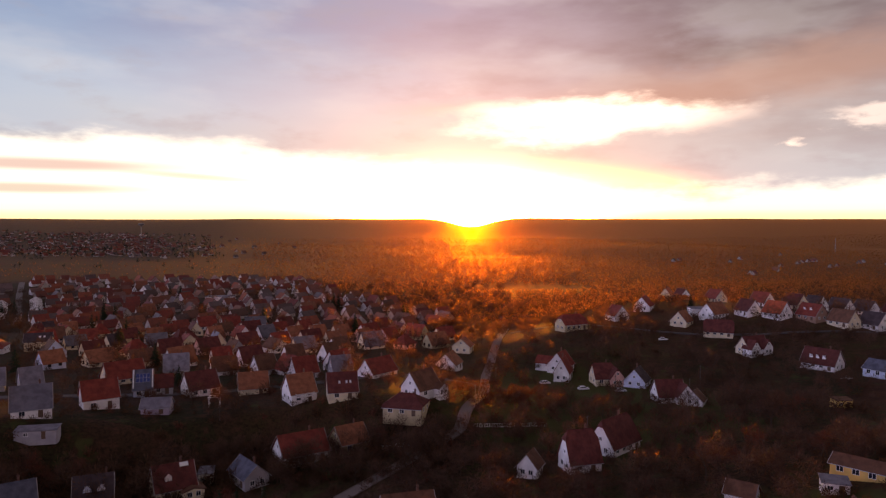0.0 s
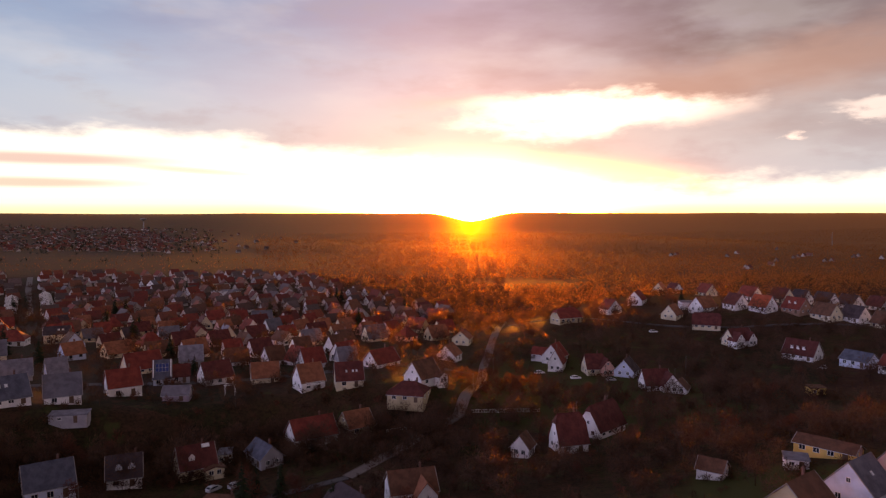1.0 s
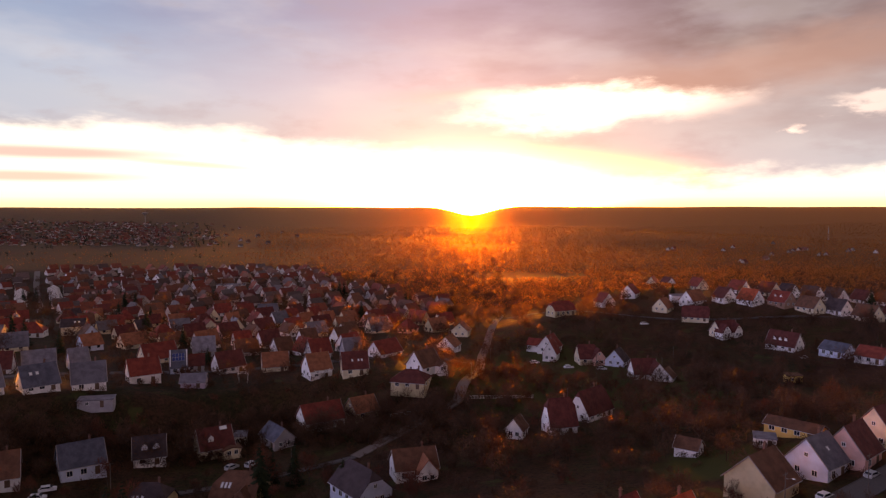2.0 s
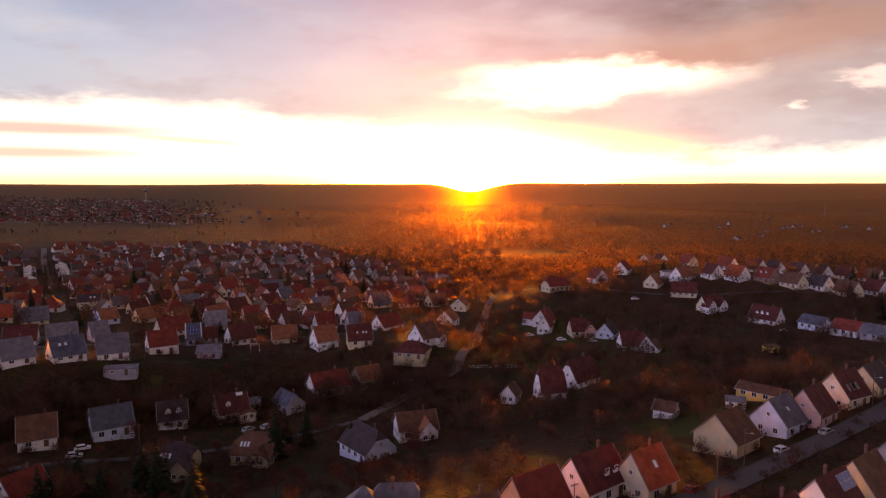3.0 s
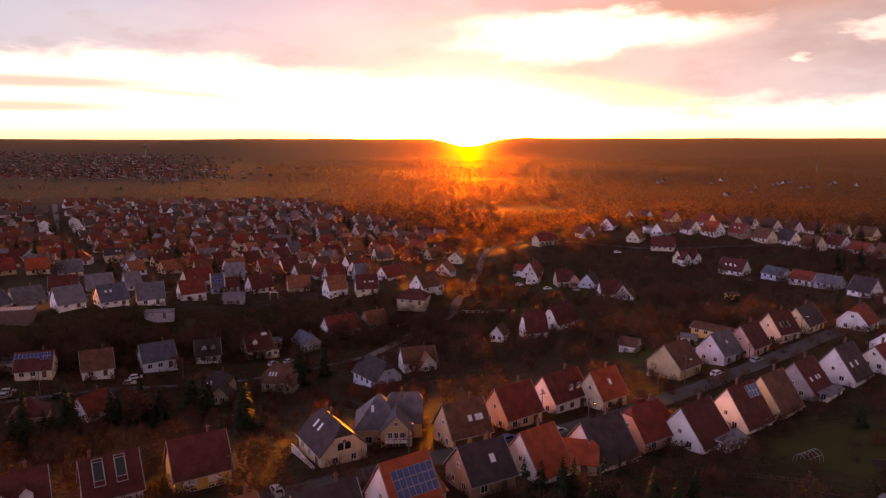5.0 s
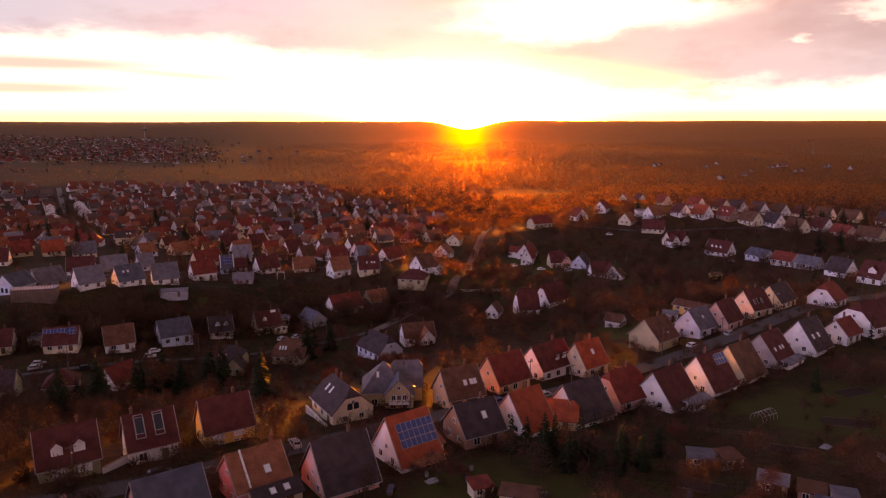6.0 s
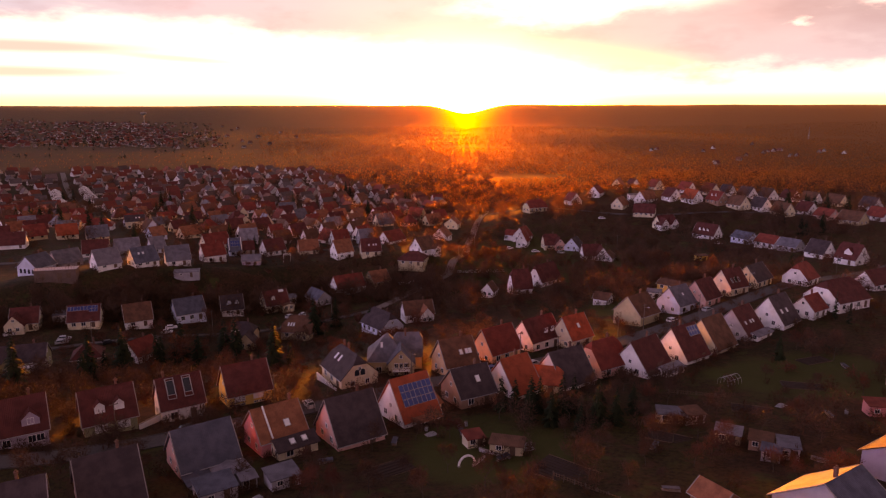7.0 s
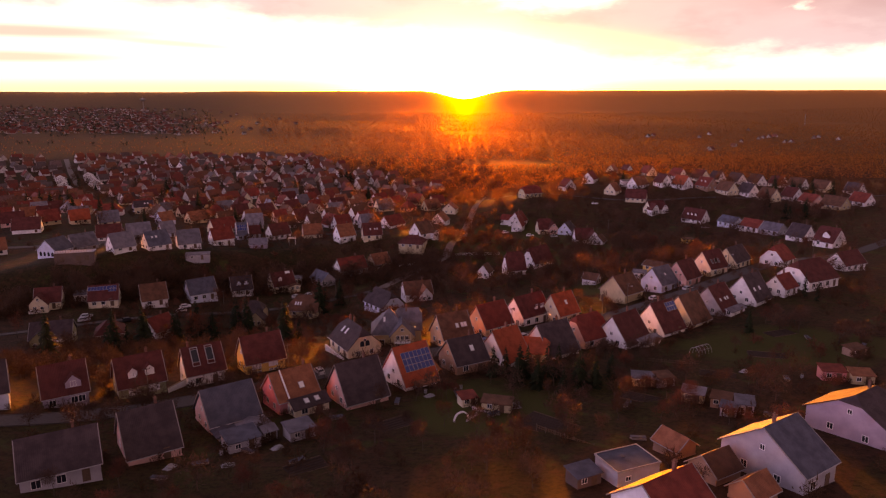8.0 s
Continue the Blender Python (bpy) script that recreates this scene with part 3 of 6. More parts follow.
def body(parent, L, W, eave, ridge, wall, roof, hip=0.0, gutters=True, m=None, rows=1, sides=True, wins=True, fine=True):
    """Walls, roof, ridge cap, gutters and windows of one gabled or hipped volume."""
    m = m or Matrix.Identity(4)
    part("wall", wall_mesh(L, W, eave, ridge, WALL[wall], hip), parent, m)
    rm, a = roof_mesh(L, W, eave, ridge, ROOF[roof], hip)
    part("roof", rm, parent, m)
    if fine:
        part("ridge_cap", Shape().prism([(-a, -0.16, ridge - 0.06), (-a, 0, ridge + 0.09), (-a, 0.16, ridge - 0.06)], (2 * a, 0, 0)).mesh("ridge_cap", ROOF[roof]), parent, m)
    if fine and hip < 0.01:
        s = (ridge - eave) / (W / 2)
        we, ze = W / 2 + 0.45, eave - 0.45 * s
        for q in (-1, 1):
            v = Shape()
            for k in (-1, 1):
                v.prism([(q * L / 2, 0, ridge + 0.05), (q * L / 2, k * we, ze + 0.05), (q * L / 2, k * we, ze - 0.12), (q * L / 2, 0, ridge - 0.12)], (q * 0.07, 0, 0))
                v.prism([(q * L / 2, 0, ridge + 0.03), (q * L / 2, k * we, ze + 0.03), (q * L / 2, k * we, ze + 0.07), (q * L / 2, 0, ridge + 0.07)], (-q * 0.08, 0, 0))
            part("verge", v.mesh("verge", VERGE), parent, m)
    if gutters:
        s = (ridge - eave) / (W / 2)
        for q in (-1, 1):
            g = Shape().tube((-L / 2, q * (W / 2 + 0.5), eave - 0.45 * s - 0.12), (L / 2, q * (W / 2 + 0.5), eave - 0.45 * s - 0.12), 0.08, 0.08, 5)
            part("gutter", g.mesh("gutter", METAL), parent, m)
    if wins:
        x = L / 2 - 0.38
        for q in (1, -1):
            e = m @ pose(-x * q, 0, 0, 0, 0, -90 if q > 0 else 90)
            for r in range(rows):
                for u in (-W * 0.2, W * 0.2):
                    window(parent, e @ pose(u, 0, 1.0 + 2.8 * r), 1.0, 1.1)
            if hip < 0.5 and ridge - eave > 3.2:
                window(parent, e @ pose(0.0, 0, eave + 1.1), 0.7, 0.8)
        if sides:
            k = max(2, int((L - 2) / 2.9))
            for r in range(rows):
                for i in range(k):
                    u = (i + 0.5) / k * (L - 1.6) - (L - 1.6) / 2
                    if r == 0 and i == k - 1:
                        d = shared("door", lambda: Shape().box(-0.5, 0.5, -0.05, 0.03, 0.0, 2.1).box(-0.6, 0.6, -0.07, 0.02, 2.1, 2.2).box(-0.6, -0.5, -0.07, 0.02, 0, 2.1).box(0.5, 0.6, -0.07, 0.02, 0, 2.1).mesh("door", WOOD))
                        part("door", d, parent, m @ pose(u, -W / 2 - 0.06, 0.25), "brown wooden front door")
                    elif eave - 2.8 * r > 2.5:
                        window(parent, m @ pose(u, -W / 2, 1.0 + 2.8 * r))


FOOTPRINTS = []


def house(x, y, yaw, L, W, eave, ridge, wall, roof, note="", hip=0.0, chim=(0.2,), rows=1, wins=True, sides=True, low=0.0, name="house", category="house"):
    """A village house with its ridge along its own x axis. low: how far its floor lies under the land at its middle."""
    words = {"dark": "dark brown", "lilac": "pale grey", "slate": "dark slate", "rust": "rusty red", "rose": "rose red", "mauve": "dim mauve"}
    label = f"{words.get(wall, wall)} house with {'hipped ' if hip > 0.9 else ''}{words.get(roof, roof)} roof" + (" " + note if note else "")
    ob = thing(name, label, category, pose(x, y, height(x, y) - low, 0, 0, yaw), "village houses")
    body(ob, L, W, eave, ridge, wall, roof, hip, rows=rows, wins=wins, sides=sides)
    for u in chim:
        chimney(ob, u * L, 0.55, ridge - 1.0, ridge + 0.9)
    FOOTPRINTS.append((x, y, max(L, W) * 0.62))
    return ob


def annex(parent, x, y, yaw, L, W, eave, ridge, wall, roof, hip=0.0, wins=True):
    body(parent, L, W, eave, ridge, wall, roof, hip, False, pose(x, y, 0, 0, 0, yaw), 1, True, wins, False)


# ---- roads ----
road("road", [(-150, -42), (-90, -2), (-37, 29), (2, 52), (28, 66), (74, 99), (105, 119), (150, 152), (250, 222)], 5.5, "asphalt village street with low kerbs")
road("lane", [(-200, 62), (-125, 113), (-98, 132), (-60, 150), (-25, 165)], 2.6, "narrow garden lane behind the houses")
road("lane", [(-25, 165), (5, 204), (14, 240), (17.5, 285), (26, 340), (36, 400), (40, 480)], 3.8, "pale worn lane climbing between gardens", PALE_ROAD)
road("road", [(36, 372), (60, 366), (95, 350), (150, 330), (230, 318), (330, 330)], 3.0, "asphalt lane in front of the upper houses")
road("road", [(-300, 490), (-342, 560), (-450, 741), (-500, 830)], 6.0, "wide street between rows of terraced houses", PALE_ROAD)
road("road", [(-260, 205), (-165, 212), (-60, 243), (12, 262)], 4.0, "lane behind the row of houses on the bank")

def balcony(parent, m, L):
    """A projecting slab with posts, top rail and bars."""
    ob = part("balcony", Shape().box(-L / 2, L / 2, -1.4, 0, -0.15, 0).mesh("balcony", WALL["white"]), parent, m, "white balcony with a slender railing")
    part("rail", Shape().box(-L / 2, L / 2, -1.4, -1.33, 0.92, 1.0).box(-L / 2, -L / 2 + 0.07, -1.4, 0, 0.92, 1.0).box(L / 2 - 0.07, L / 2, -1.4, 0, 0.92, 1.0).mesh("rail", WHITE), ob)
    for i in range(int(L / 0.4) + 1):
        part("bar", shared("balbar", lambda: Shape().box(-0.03, 0.03, -1.39, -1.34, 0, 0.93).mesh("bar", WHITE)), ob, pose(-L / 2 + 0.05 + i * (L - 0.1) / int(L / 0.4), 0, 0))


# ---- the street in front ----
h = house(-79.6, 17.1, 32, 9.3, 8.0, 3.7, 9.0, "mauve", "maroon", "and a gabled dormer", sides=False)
for u in (-2.6, 1.5, 2.9):
    window(h, pose(u, -4.0, 1.1), 1.2, 1.3)
dormer(h, 8.0, 3.7, 9.0, 1.6, 0.12, 3.0, 1.3, "mauve", "maroon", 1.5)
h = house(-67.7, 26.7, 33, 10.6, 8.2, 3.7, 9.0, "olive", "maroon", "and two white dormers", sides=False)
for u in (-2.4, -1.2, 1.8, 3.0):
    window(h, pose(u, -4.1, 1.2), 1.0, 1.3, BLIND)
dormer(h, 8.2, 3.7, 9.0, -1.7, 0.22)
dormer(h, 8.2, 3.7, 9.0, 1.9, 0.22)
h = house(-55.8, 34.4, 33, 9.5, 7.6, 3.8, 9.0, "white", "maroon", "and two long framed roof windows", chim=(-0.3,))
for u in (-1.9, 1.5):
    m = slope_pose(7.6, 3.8, 9.0, u, 0.58)
    part("roof_window_frame", shared("strip", lambda: Shape().box(-0.9, -0.78, -2.2, 2.2, 0.1, 0.3).box(0.78, 0.9, -2.2, 2.2, 0.1, 0.3).box(-0.9, 0.9, 2.2, 2.32, 0.1, 0.3).box(-0.9, 0.9, -2.32, -2.2, 0.1, 0.3).mesh("roof_window_frame", METAL)), h, m, "white frame round a long roof window")
    skylight(h, m @ pose(0, 0.2, 0.15), 1.4, 3.0, GLASS)
h = house(-43.8, 42.6, 32, 10.5, 8.0, 3.6, 9.0, "yellow", "maroon", "and pale shuttered windows", sides=False)
for u in (-3.0, -1.8, 1.2, 2.4):
    window(h, pose(u, -4.0, 1.5), 1.0, 1.3, BLIND)
    window(h, pose(u, -4.0, 0.5), 0.9, 0.35)
h = house(-42.1, 8.3, 35, 10.8, 10.2, 2.7, 8.0, "pink", "slate", "and one small roof window", chim=())
annex(h, 2.6, -8.0, 90, 5.6, 5.4, 1.9, 2.5, "grey", "lilac", 0.0, False)
annex(h, -2.8, -7.2, 90, 4.4, 4.0, 1.8, 2.3, "grey", "slate", 0.0, False)
h = house(-31.0, 17.0, 36, 9.8, 9.0, 3.6, 8.2, "rose", "rust", "above a lower dark wing", chim=(0.35,))
annex(h, 1.2, -5.6, 0, 8.5, 4.5, 2.6, 3.9, "cream", "dark")
part("verge", Shape().box(-0.14, 0.14, -3.3, 3.3, 0.0, 0.3).mesh("verge", WHITE), h, slope_pose(9.0, 3.6, 8.2, -2.4, 0.5))
for u in (-0.8, 1.6):
    skylight(h, pose(1.2 + u, -6.9, 3.2, 30, 0, 0) @ pose(0, 0, 0.05), 0.9, 1.1)
skylight(h, slope_pose(9.0, 3.6, 8.2, 1.2, 0.35), 1.0, 1.3)
h = house(-17.0, 19.6, 33, 10.5, 10.6, 2.1, 9.0, "pink", "dark", "beside a garden")
h = house(-5.9, 29.7, 35, 9.4, 10.6, 2.1, 9.2, "white", "orange", "carrying a field of solar panels", chim=())
solar(h, slope_pose(10.6, 2.1, 9.2, 0.6, 0.54), 7, 3, 1.04, 1.5)
annex(h, 5.9, 1.6, 0, 3.6, 6.4, 2.0, 3.4, "orange", "rust", 0.0, False)
part("veranda_roof", Shape().prism([(-2.6, -7.6, 1.75), (3.8, -7.6, 1.75), (3.8, -5.3, 2.15), (-2.6, -5.3, 2.15)], (0, 0, 0.12)).mesh("veranda_roof", ROOF["rust"]), h)
for u in (-2.4, 0.6, 3.6):
    part("post", shared("vpost", lambda: Shape().box(-0.07, 0.07, -0.07, 0.07, -1.0, 1.75).mesh("post", WOOD)), h, pose(u, -7.5, 0))
h = house(7.1, 39.0, 29, 9.7, 9.0, 3.2, 8.0, "brick", "dark", "and one roof window")
skylight(h, slope_pose(9.0, 3.2, 8.0, 1.0, 0.5), 0.9, 1.4)
h = house(17.7, 44.3, 36, 8.6, 10.6, 2.1, 8.6, "white", "orange", "and a lower tiled wing", chim=(0.1,))
annex(h, 7.0, -3.0, -50, 9.0, 7.0, 2.8, 5.6, "tan", "orange", 0.4)
h = house(30.5, 49.8, 33, 10.6, 10.6, 2.1, 8.5, "white", "dark", "and a bare gable")
h = house(41.4, 57.9, 32, 9.9, 9.0, 3.2, 8.5, "pink", "red", "with a clipped gable end", hip=0.25)
h = house(51.4, 57.5, 39, 10.8, 10.6, 2.1, 8.5, "white", "maroon", "and a white lean-to")
annex(h, 2.5, -6.2, 0, 7.5, 4.0, 2.2, 3.0, "white", "lilac")
h = house(64.5, 67.1, 35, 10.0, 10.6, 2.1, 9.0, "white", "maroon", "with solar panels by the ridge", chim=(-0.05,))
solar(h, slope_pose(10.6, 2.1, 9.0, 2.6, 0.75), 4, 2, 1.0, 1.3)
h = house(74.8, 74.7, 38, 10.0, 10.6, 2.1, 9.0, "cream", "brown", "and a long rear porch")
h = house(87.1, 84.7, 39, 10.0, 10.6, 2.1, 8.5, "grey", "maroon", "with a pale porch roof")
annex(h, 1.0, -5.9, 0, 9.0, 3.0, 2.1, 2.7, "white", "lilac")
for u in (-2.4, 0.2, 1.6):
    skylight(h, slope_pose(10.6, 2.1, 8.5, u, 0.4), 0.6, 0.9)
h = house(101.0, 92.3, 37, 10.0, 10.6, 2.1, 9.0, "white", "dark", "and two bright roof windows")
for u in (-2.5, 0.4):
    skylight(h, slope_pose(10.6, 2.1, 9.0, u, 0.4))
house(114.0, 97.5, 35, 8.5, 7.0, 3.0, 6.6, "white", "red", "beside tall dark conifers")
house(127.0, 106.0, 26, 15.5, 12.5, 3.4, 8.8, "white", "maroon", "with a broad clipped gable", hip=0.35)
h = house(4.6, 60.5, 27, 9.7, 8.5, 3.5, 9.0, "orange", "brown", "and a garage under the eaves", sides=False)
for u in (-0.6, 1.0, 1.9):
    skylight(h, slope_pose(8.5, 3.5, 9.0, u + 1.0, 0.42))
for u in (-2.6, 1.2):
    part("garage_door", shared("gdoor", lambda: Shape().box(-1.3, 1.3, -0.06, 0.03, 0, 2.3).box(-1.45, 1.45, -0.1, 0.02, 2.3, 2.5).mesh("garage_door", WOOD)), h, pose(u, -4.32, 0.1), "dark wooden garage door")
house(16.2, 73.1, 37, 11.0, 8.6, 3.4, 9.0, "orange", "red", "facing the street")
h = house(28.7, 84.6, 39, 12.4, 8.2, 3.8, 9.0, "white", "maroon", "and two small dormers")
for u in (0.6, 3.2):
    dormer(h, 8.2, 3.8, 9.0, u, 0.2, 1.3, 0.8, "white", "maroon", 0.4, 1.6)
h = house(39.1, 85.0, 36, 9.2, 8.2, 3.6, 9.0, "cream", "orange", "behind two dark thujas")
skylight(h, slope_pose(8.2, 3.6, 9.0, 0.2, 0.5), 0.8, 1.3)
house(64.3, 108.4, 38, 10.5, 10.5, 4.0, 9.2, "tan", "brown", "and a wide plain gable", wins=False)
h = house(79.9, 116.9, 36, 9.5, 9.0, 3.6, 8.6, "blue", "grey", "on the street corner")
skylight(h, slope_pose(9.0, 3.6, 8.6, 0.0, 0.5), 0.6, 0.8)
house(89.6, 120.4, 39, 10.0, 8.6, 3.6, 9.0, "pink", "maroon", "with a white street front")
h = house(103.2, 130.9, 30, 10.0, 8.8, 3.6, 9.0, "cream", "maroon", "and a row of roof windows")
for u in (-2.6, -0.8, 1.0):
    skylight(h, slope_pose(8.8, 3.6, 9.0, u, 0.35), 0.5, 1.6, GLASS)
house(115.4, 139.4, 40, 12.0, 8.5, 3.4, 8.2, "cream", "dark", "on the rising street")
house(131.5, 137.2, 40, 10.0, 9.0, 3.2, 8.0, "white", "red", "with a clipped gable", hip=0.3)

# ---- houses in the hollow ----
h = house(-12.8, 64.5, 4, 10.5, 10.0, 4.4, 9.6, "tan", "grey", "with two wings", hip=1.0, chim=(0.45,))
annex(h, 5.4, 2.0, 0, 7.6, 7.4, 4.4, 9.2, "tan", "grey", 0.25, False)
annex(h, 3.4, -4.4, 90, 6.4, 6.4, 4.3, 7.8, "tan", "grey")
balcony(h, pose(3.4, -7.3, 2.5), 4.4)
for u in (2.2, 3.4, 4.6):
    window(h, pose(u, -7.24, 2.75), 0.8, 1.3)
skylight(h, slope_pose(10.0, 4.4, 9.6, -1.4, 0.55), 0.5, 1.4)
h = house(-21.4, 54.5, -59, 12.9, 9.5, 3.4, 8.0, "cream", "dark", "and a low white garden wall", hip=0.35, chim=(-0.3, -0.1))
for v in (-0.75, 0.75):
    w = Shape()
    w.prism([(0.6 * math.cos(math.pi * k / 8), -0.05, 0.9 + 0.6 * math.sin(math.pi * k / 8)) for k in range(9)] + [(-0.6, -0.05, 0.0), (0.6, -0.05, 0.0)], (0, 0.09, 0))
    part("window", w.mesh("window", GLASS), h, pose(6.1, v, 3.3, 0, 0, 90), "dark window with an arched top")
for u in (-2.6, -0.4):
    skylight(h, slope_pose(9.5, 3.4, 8.0, u, 0.55), 0.6, 1.6)
part("garden_wall", Shape().box(-6, 6, -0.15, 0.15, -1.0, 1.1).box(-6.1, 6.1, -0.22, 0.22, 1.1, 1.22).mesh("garden_wall", WALL["white"]), h, pose(0, -6.2, 0))
h = house(-20.0, 136.4, -52, 14.0, 9.5, 3.2, 8.0, "blue", "dark", "with a broad clipped gable", hip=0.35)
for u in (-2.5, -1.3, 0.2):
    skylight(h, slope_pose(9.5, 3.2, 8.0, u, 0.55, 1), 0.6, 1.0)
h = house(-7.6, 147.4, 16, 11.7, 8.5, 3.4, 7.2, "white", "brown", "and a columned porch")
annex(h, 2.2, -3.6, 90, 7.0, 5.0, 3.2, 6.2, "white", "rust")
for u in range(5):
    part("column", shared("col", lambda: Shape().tube((0, 0, 0), (0, 0, 2.6), 0.14, 0.12, 8).mesh("column", WHITE)), h, pose(4.8, -5.6 + u * 1.2, 0.2))
part("porch_roof", Shape().box(2.6, 5.3, -6.2, 0.2, 2.85, 3.05).mesh("porch_roof", ROOF["rust"]), h)
house(-39.8, 193.6, 33, 14.0, 9.0, 3.4, 8.0, "white", "red", "with a row of small windows")
house(-27.0, 198.9, 36, 9.4, 8.0, 3.0, 7.0, "tan", "rust", "under the wooded bank")
house(-95.6, 151.1, 36, 11.4, 8.4, 3.6, 8.5, "blue", "slate", "beside the lane")
h = house(-82.5, 163.0, 23, 9.0, 8.0, 2.9, 7.5, "white", "dark", "and two gabled dormers", chim=(0.3,))
for u in (-1.2, 1.8):
    dormer(h, 8.0, 2.9, 7.5, u, 0.3, 1.8, 0.7, "blue", "dark", 1.1)
h = house(-67.4, 172.1, 33, 10.3, 8.6, 3.2, 8.0, "cream", "maroon", "and a white dormer")
dormer(h, 8.6, 3.2, 8.0, -1.6, 0.3, 1.6, 1.2, "white", "maroon", 0.8)
skylight(h, slope_pose(8.6, 3.2, 8.0, 2.6, 0.88), 2.0, 1.0)
annex(h, 3.6, -4.2, 90, 5.5, 5.0, 2.6, 3.2, "cream", "brown")
house(-110.2, 139.8, 29, 9.9, 9.5, 2.9, 8.0, "white", "brown", "with white verges")
h = house(-126.4, 134.3, 16, 11.0, 8.5, 3.0, 7.6, "cream", "maroon", "with solar panels along the ridge")
solar(h, slope_pose(8.5, 3.0, 7.6, -1.6, 0.75), 7, 1)
solar(h, slope_pose(8.5, 3.0, 7.6, 3.2, 0.7), 3, 2, 0.9, 1.2)
h = house(-145.4, 130.7, 18, 9.5, 8.5, 3.2, 7.6, "cream", "maroon", "and a cross gable")
annex(h, -2.6, -4.2, 90, 6.0, 6.0, 3.2, 6.6, "cream", "maroon")
h = house(-124.0, 92.8, 17, 12.7, 9.0, 3.4, 7.4, "olive", "dark", "with a white balcony")
balcony(h, pose(0.5, -4.5, 2.2), 5.0)
annex(h, -3.2, -4.0, 90, 5.0, 4.6, 3.4, 5.6, "olive", "dark")
house(-110.3, 102.7, 21, 9.5, 9.0, 2.9, 6.5, "brick", "maroon", "with a low hipped roof", hip=1.0)
house(-97.1, 110.3, 63, 9.8, 8.0, 3.0, 7.0, "white", "red", "at the bend of the lane")
h = house(-70.4, 134.7, -0, 9.6, 11.0, 2.9, 8.0, "tan", "dark", "and a front gable", hip=0.5)
annex(h, 3.0, -5.0, 90, 6.0, 5.5, 2.9, 6.0, "tan", "dark")
for u in (-3.0, -2.0, -0.8):
    skylight(h, slope_pose(11.0, 2.9, 8.0, u, 0.45), 0.5, 1.3)
h = house(-51.1, 143.0, -8, 12.0, 11.0, 3.0, 7.6, "tan", "brown", "with three roof windows", hip=0.5)
annex(h, 2.6, -4.6, 90, 6.0, 5.5, 2.8, 5.2, "tan", "brown", 0.5)
for u in (-3.4, -2.4, -1.4):
    skylight(h, slope_pose(11.0, 3.0, 7.6, u, 0.42), 0.5, 1.4)
house(-50.6, 179.9, -51, 11.0, 6.6, 3.0, 6.0, "grey", "slate", "below the bank")

# ---- the row on the bank and those behind it ----
h = house(-165.5, 175.1, 75, 11.0, 9.6, 3.6, 8.0, "blue", "slate", "with four arched windows", wins=False)
for i in range(4):
    w = Shape()
    w.prism([(0.55 * math.cos(math.pi * k / 8), -0.05, 1.7 + 0.55 * math.sin(math.pi * k / 8)) for k in range(9)] + [(-0.55, -0.05, 0.4), (0.55, -0.05, 0.4)], (0, 0.09, 0))
    part("window", w.mesh("window", GLASS), h, pose(-5.12, -3.0 + 2.0 * i, 0.5, 0, 0, -90), "tall dark window with an arched top")
house(-161.6, 190.4, 51, 11.4, 9.0, 2.5, 7.5, "grey", "grey", "on the edge of the bank")
house(-217.9, 245.4, 19, 14.0, 9.5, 2.5, 8.0, "white", "maroon", "with a long ridge")
house(-136.8, 174.7, 46, 10.1, 9.0, 2.6, 8.0, "white", "lilac", "on the edge of the bank")
house(-165.5, 225.8, 21, 12.2, 8.5, 2.6, 8.0, "white", "maroon", "in the second row")
house(-154.4, 234.5, 31, 11.7, 9.0, 2.5, 7.5, "grey", "lilac", "in the second row")
h = house(-124.7, 182.6, 45, 10.7, 8.8, 2.6, 8.0, "white", "slate", "and two roof windows")
for u in (-2.4, -0.6):
    skylight(h, slope_pose(8.8, 2.6, 8.0, u, 0.55), 0.7, 0.9)
house(-113.5, 191.3, 29, 10.4, 8.8, 3.1, 8.5, "white", "grey", "above the wooded slope")
house(-140.8, 237.0, 40, 7.3, 8.5, 2.8, 8.0, "blue", "lilac", "in the second row")
house(-104.3, 210.4, 35, 10.6, 8.8, 3.8, 8.5, "white", "red", "and two storeys", rows=1)
house(-117.1, 254.5, 43, 14.0, 9.0, 2.6, 8.0, "cream", "red", "in the second row")
h = house(-100.5, 233.1, 20, 6.5, 9.5, 3.0, 8.5, "blue", "slate", "with solar panels", chim=())
solar(h, slope_pose(9.5, 3.0, 8.5, 0.0, 0.55), 4, 2, 1.05, 1.6)
for q in (-1, 1):
    part("verge", Shape().box(-0.18, 0.18, -3.4, 3.4, 0.0, 0.5).mesh("verge", WHITE), h, slope_pose(9.5, 3.0, 8.5, q * 2.9, 0.5))
annex(h, 6.0, 0.5, 0, 7.0, 7.0, 3.0, 6.5, "grey", "maroon")
house(-85.5, 207.4, 9, 8.8, 6.0, 2.4, 4.6, "mauve", "lilac", "built low on the bank", chim=())
house(-103.5, 269.8, 21, 9.6, 9.5, 3.1, 8.5, "grey", "lilac", "with a steep roof")
house(-82.3, 235.3, 40, 11.0, 8.4, 3.0, 8.0, "white", "maroon", "and an open porch")
house(-86.2, 273.5, 26, 10.3, 8.5, 2.3, 7.0, "white", "brown", "in the second row", hip=0.2)
house(-70.3, 273.0, 41, 8.7, 8.4, 2.6, 7.6, "white", "brown", "with pale verges")
house(-64.9, 237.2, 20, 10.3, 8.6, 2.5, 7.0, "cream", "rust", "and one bright window")
h = house(-45.9, 221.5, 33, 9.1, 8.6, 3.4, 8.5, "white", "rust", "with a balcony over the slope")
balcony(h, pose(0, -4.3, 2.2), 6.0)
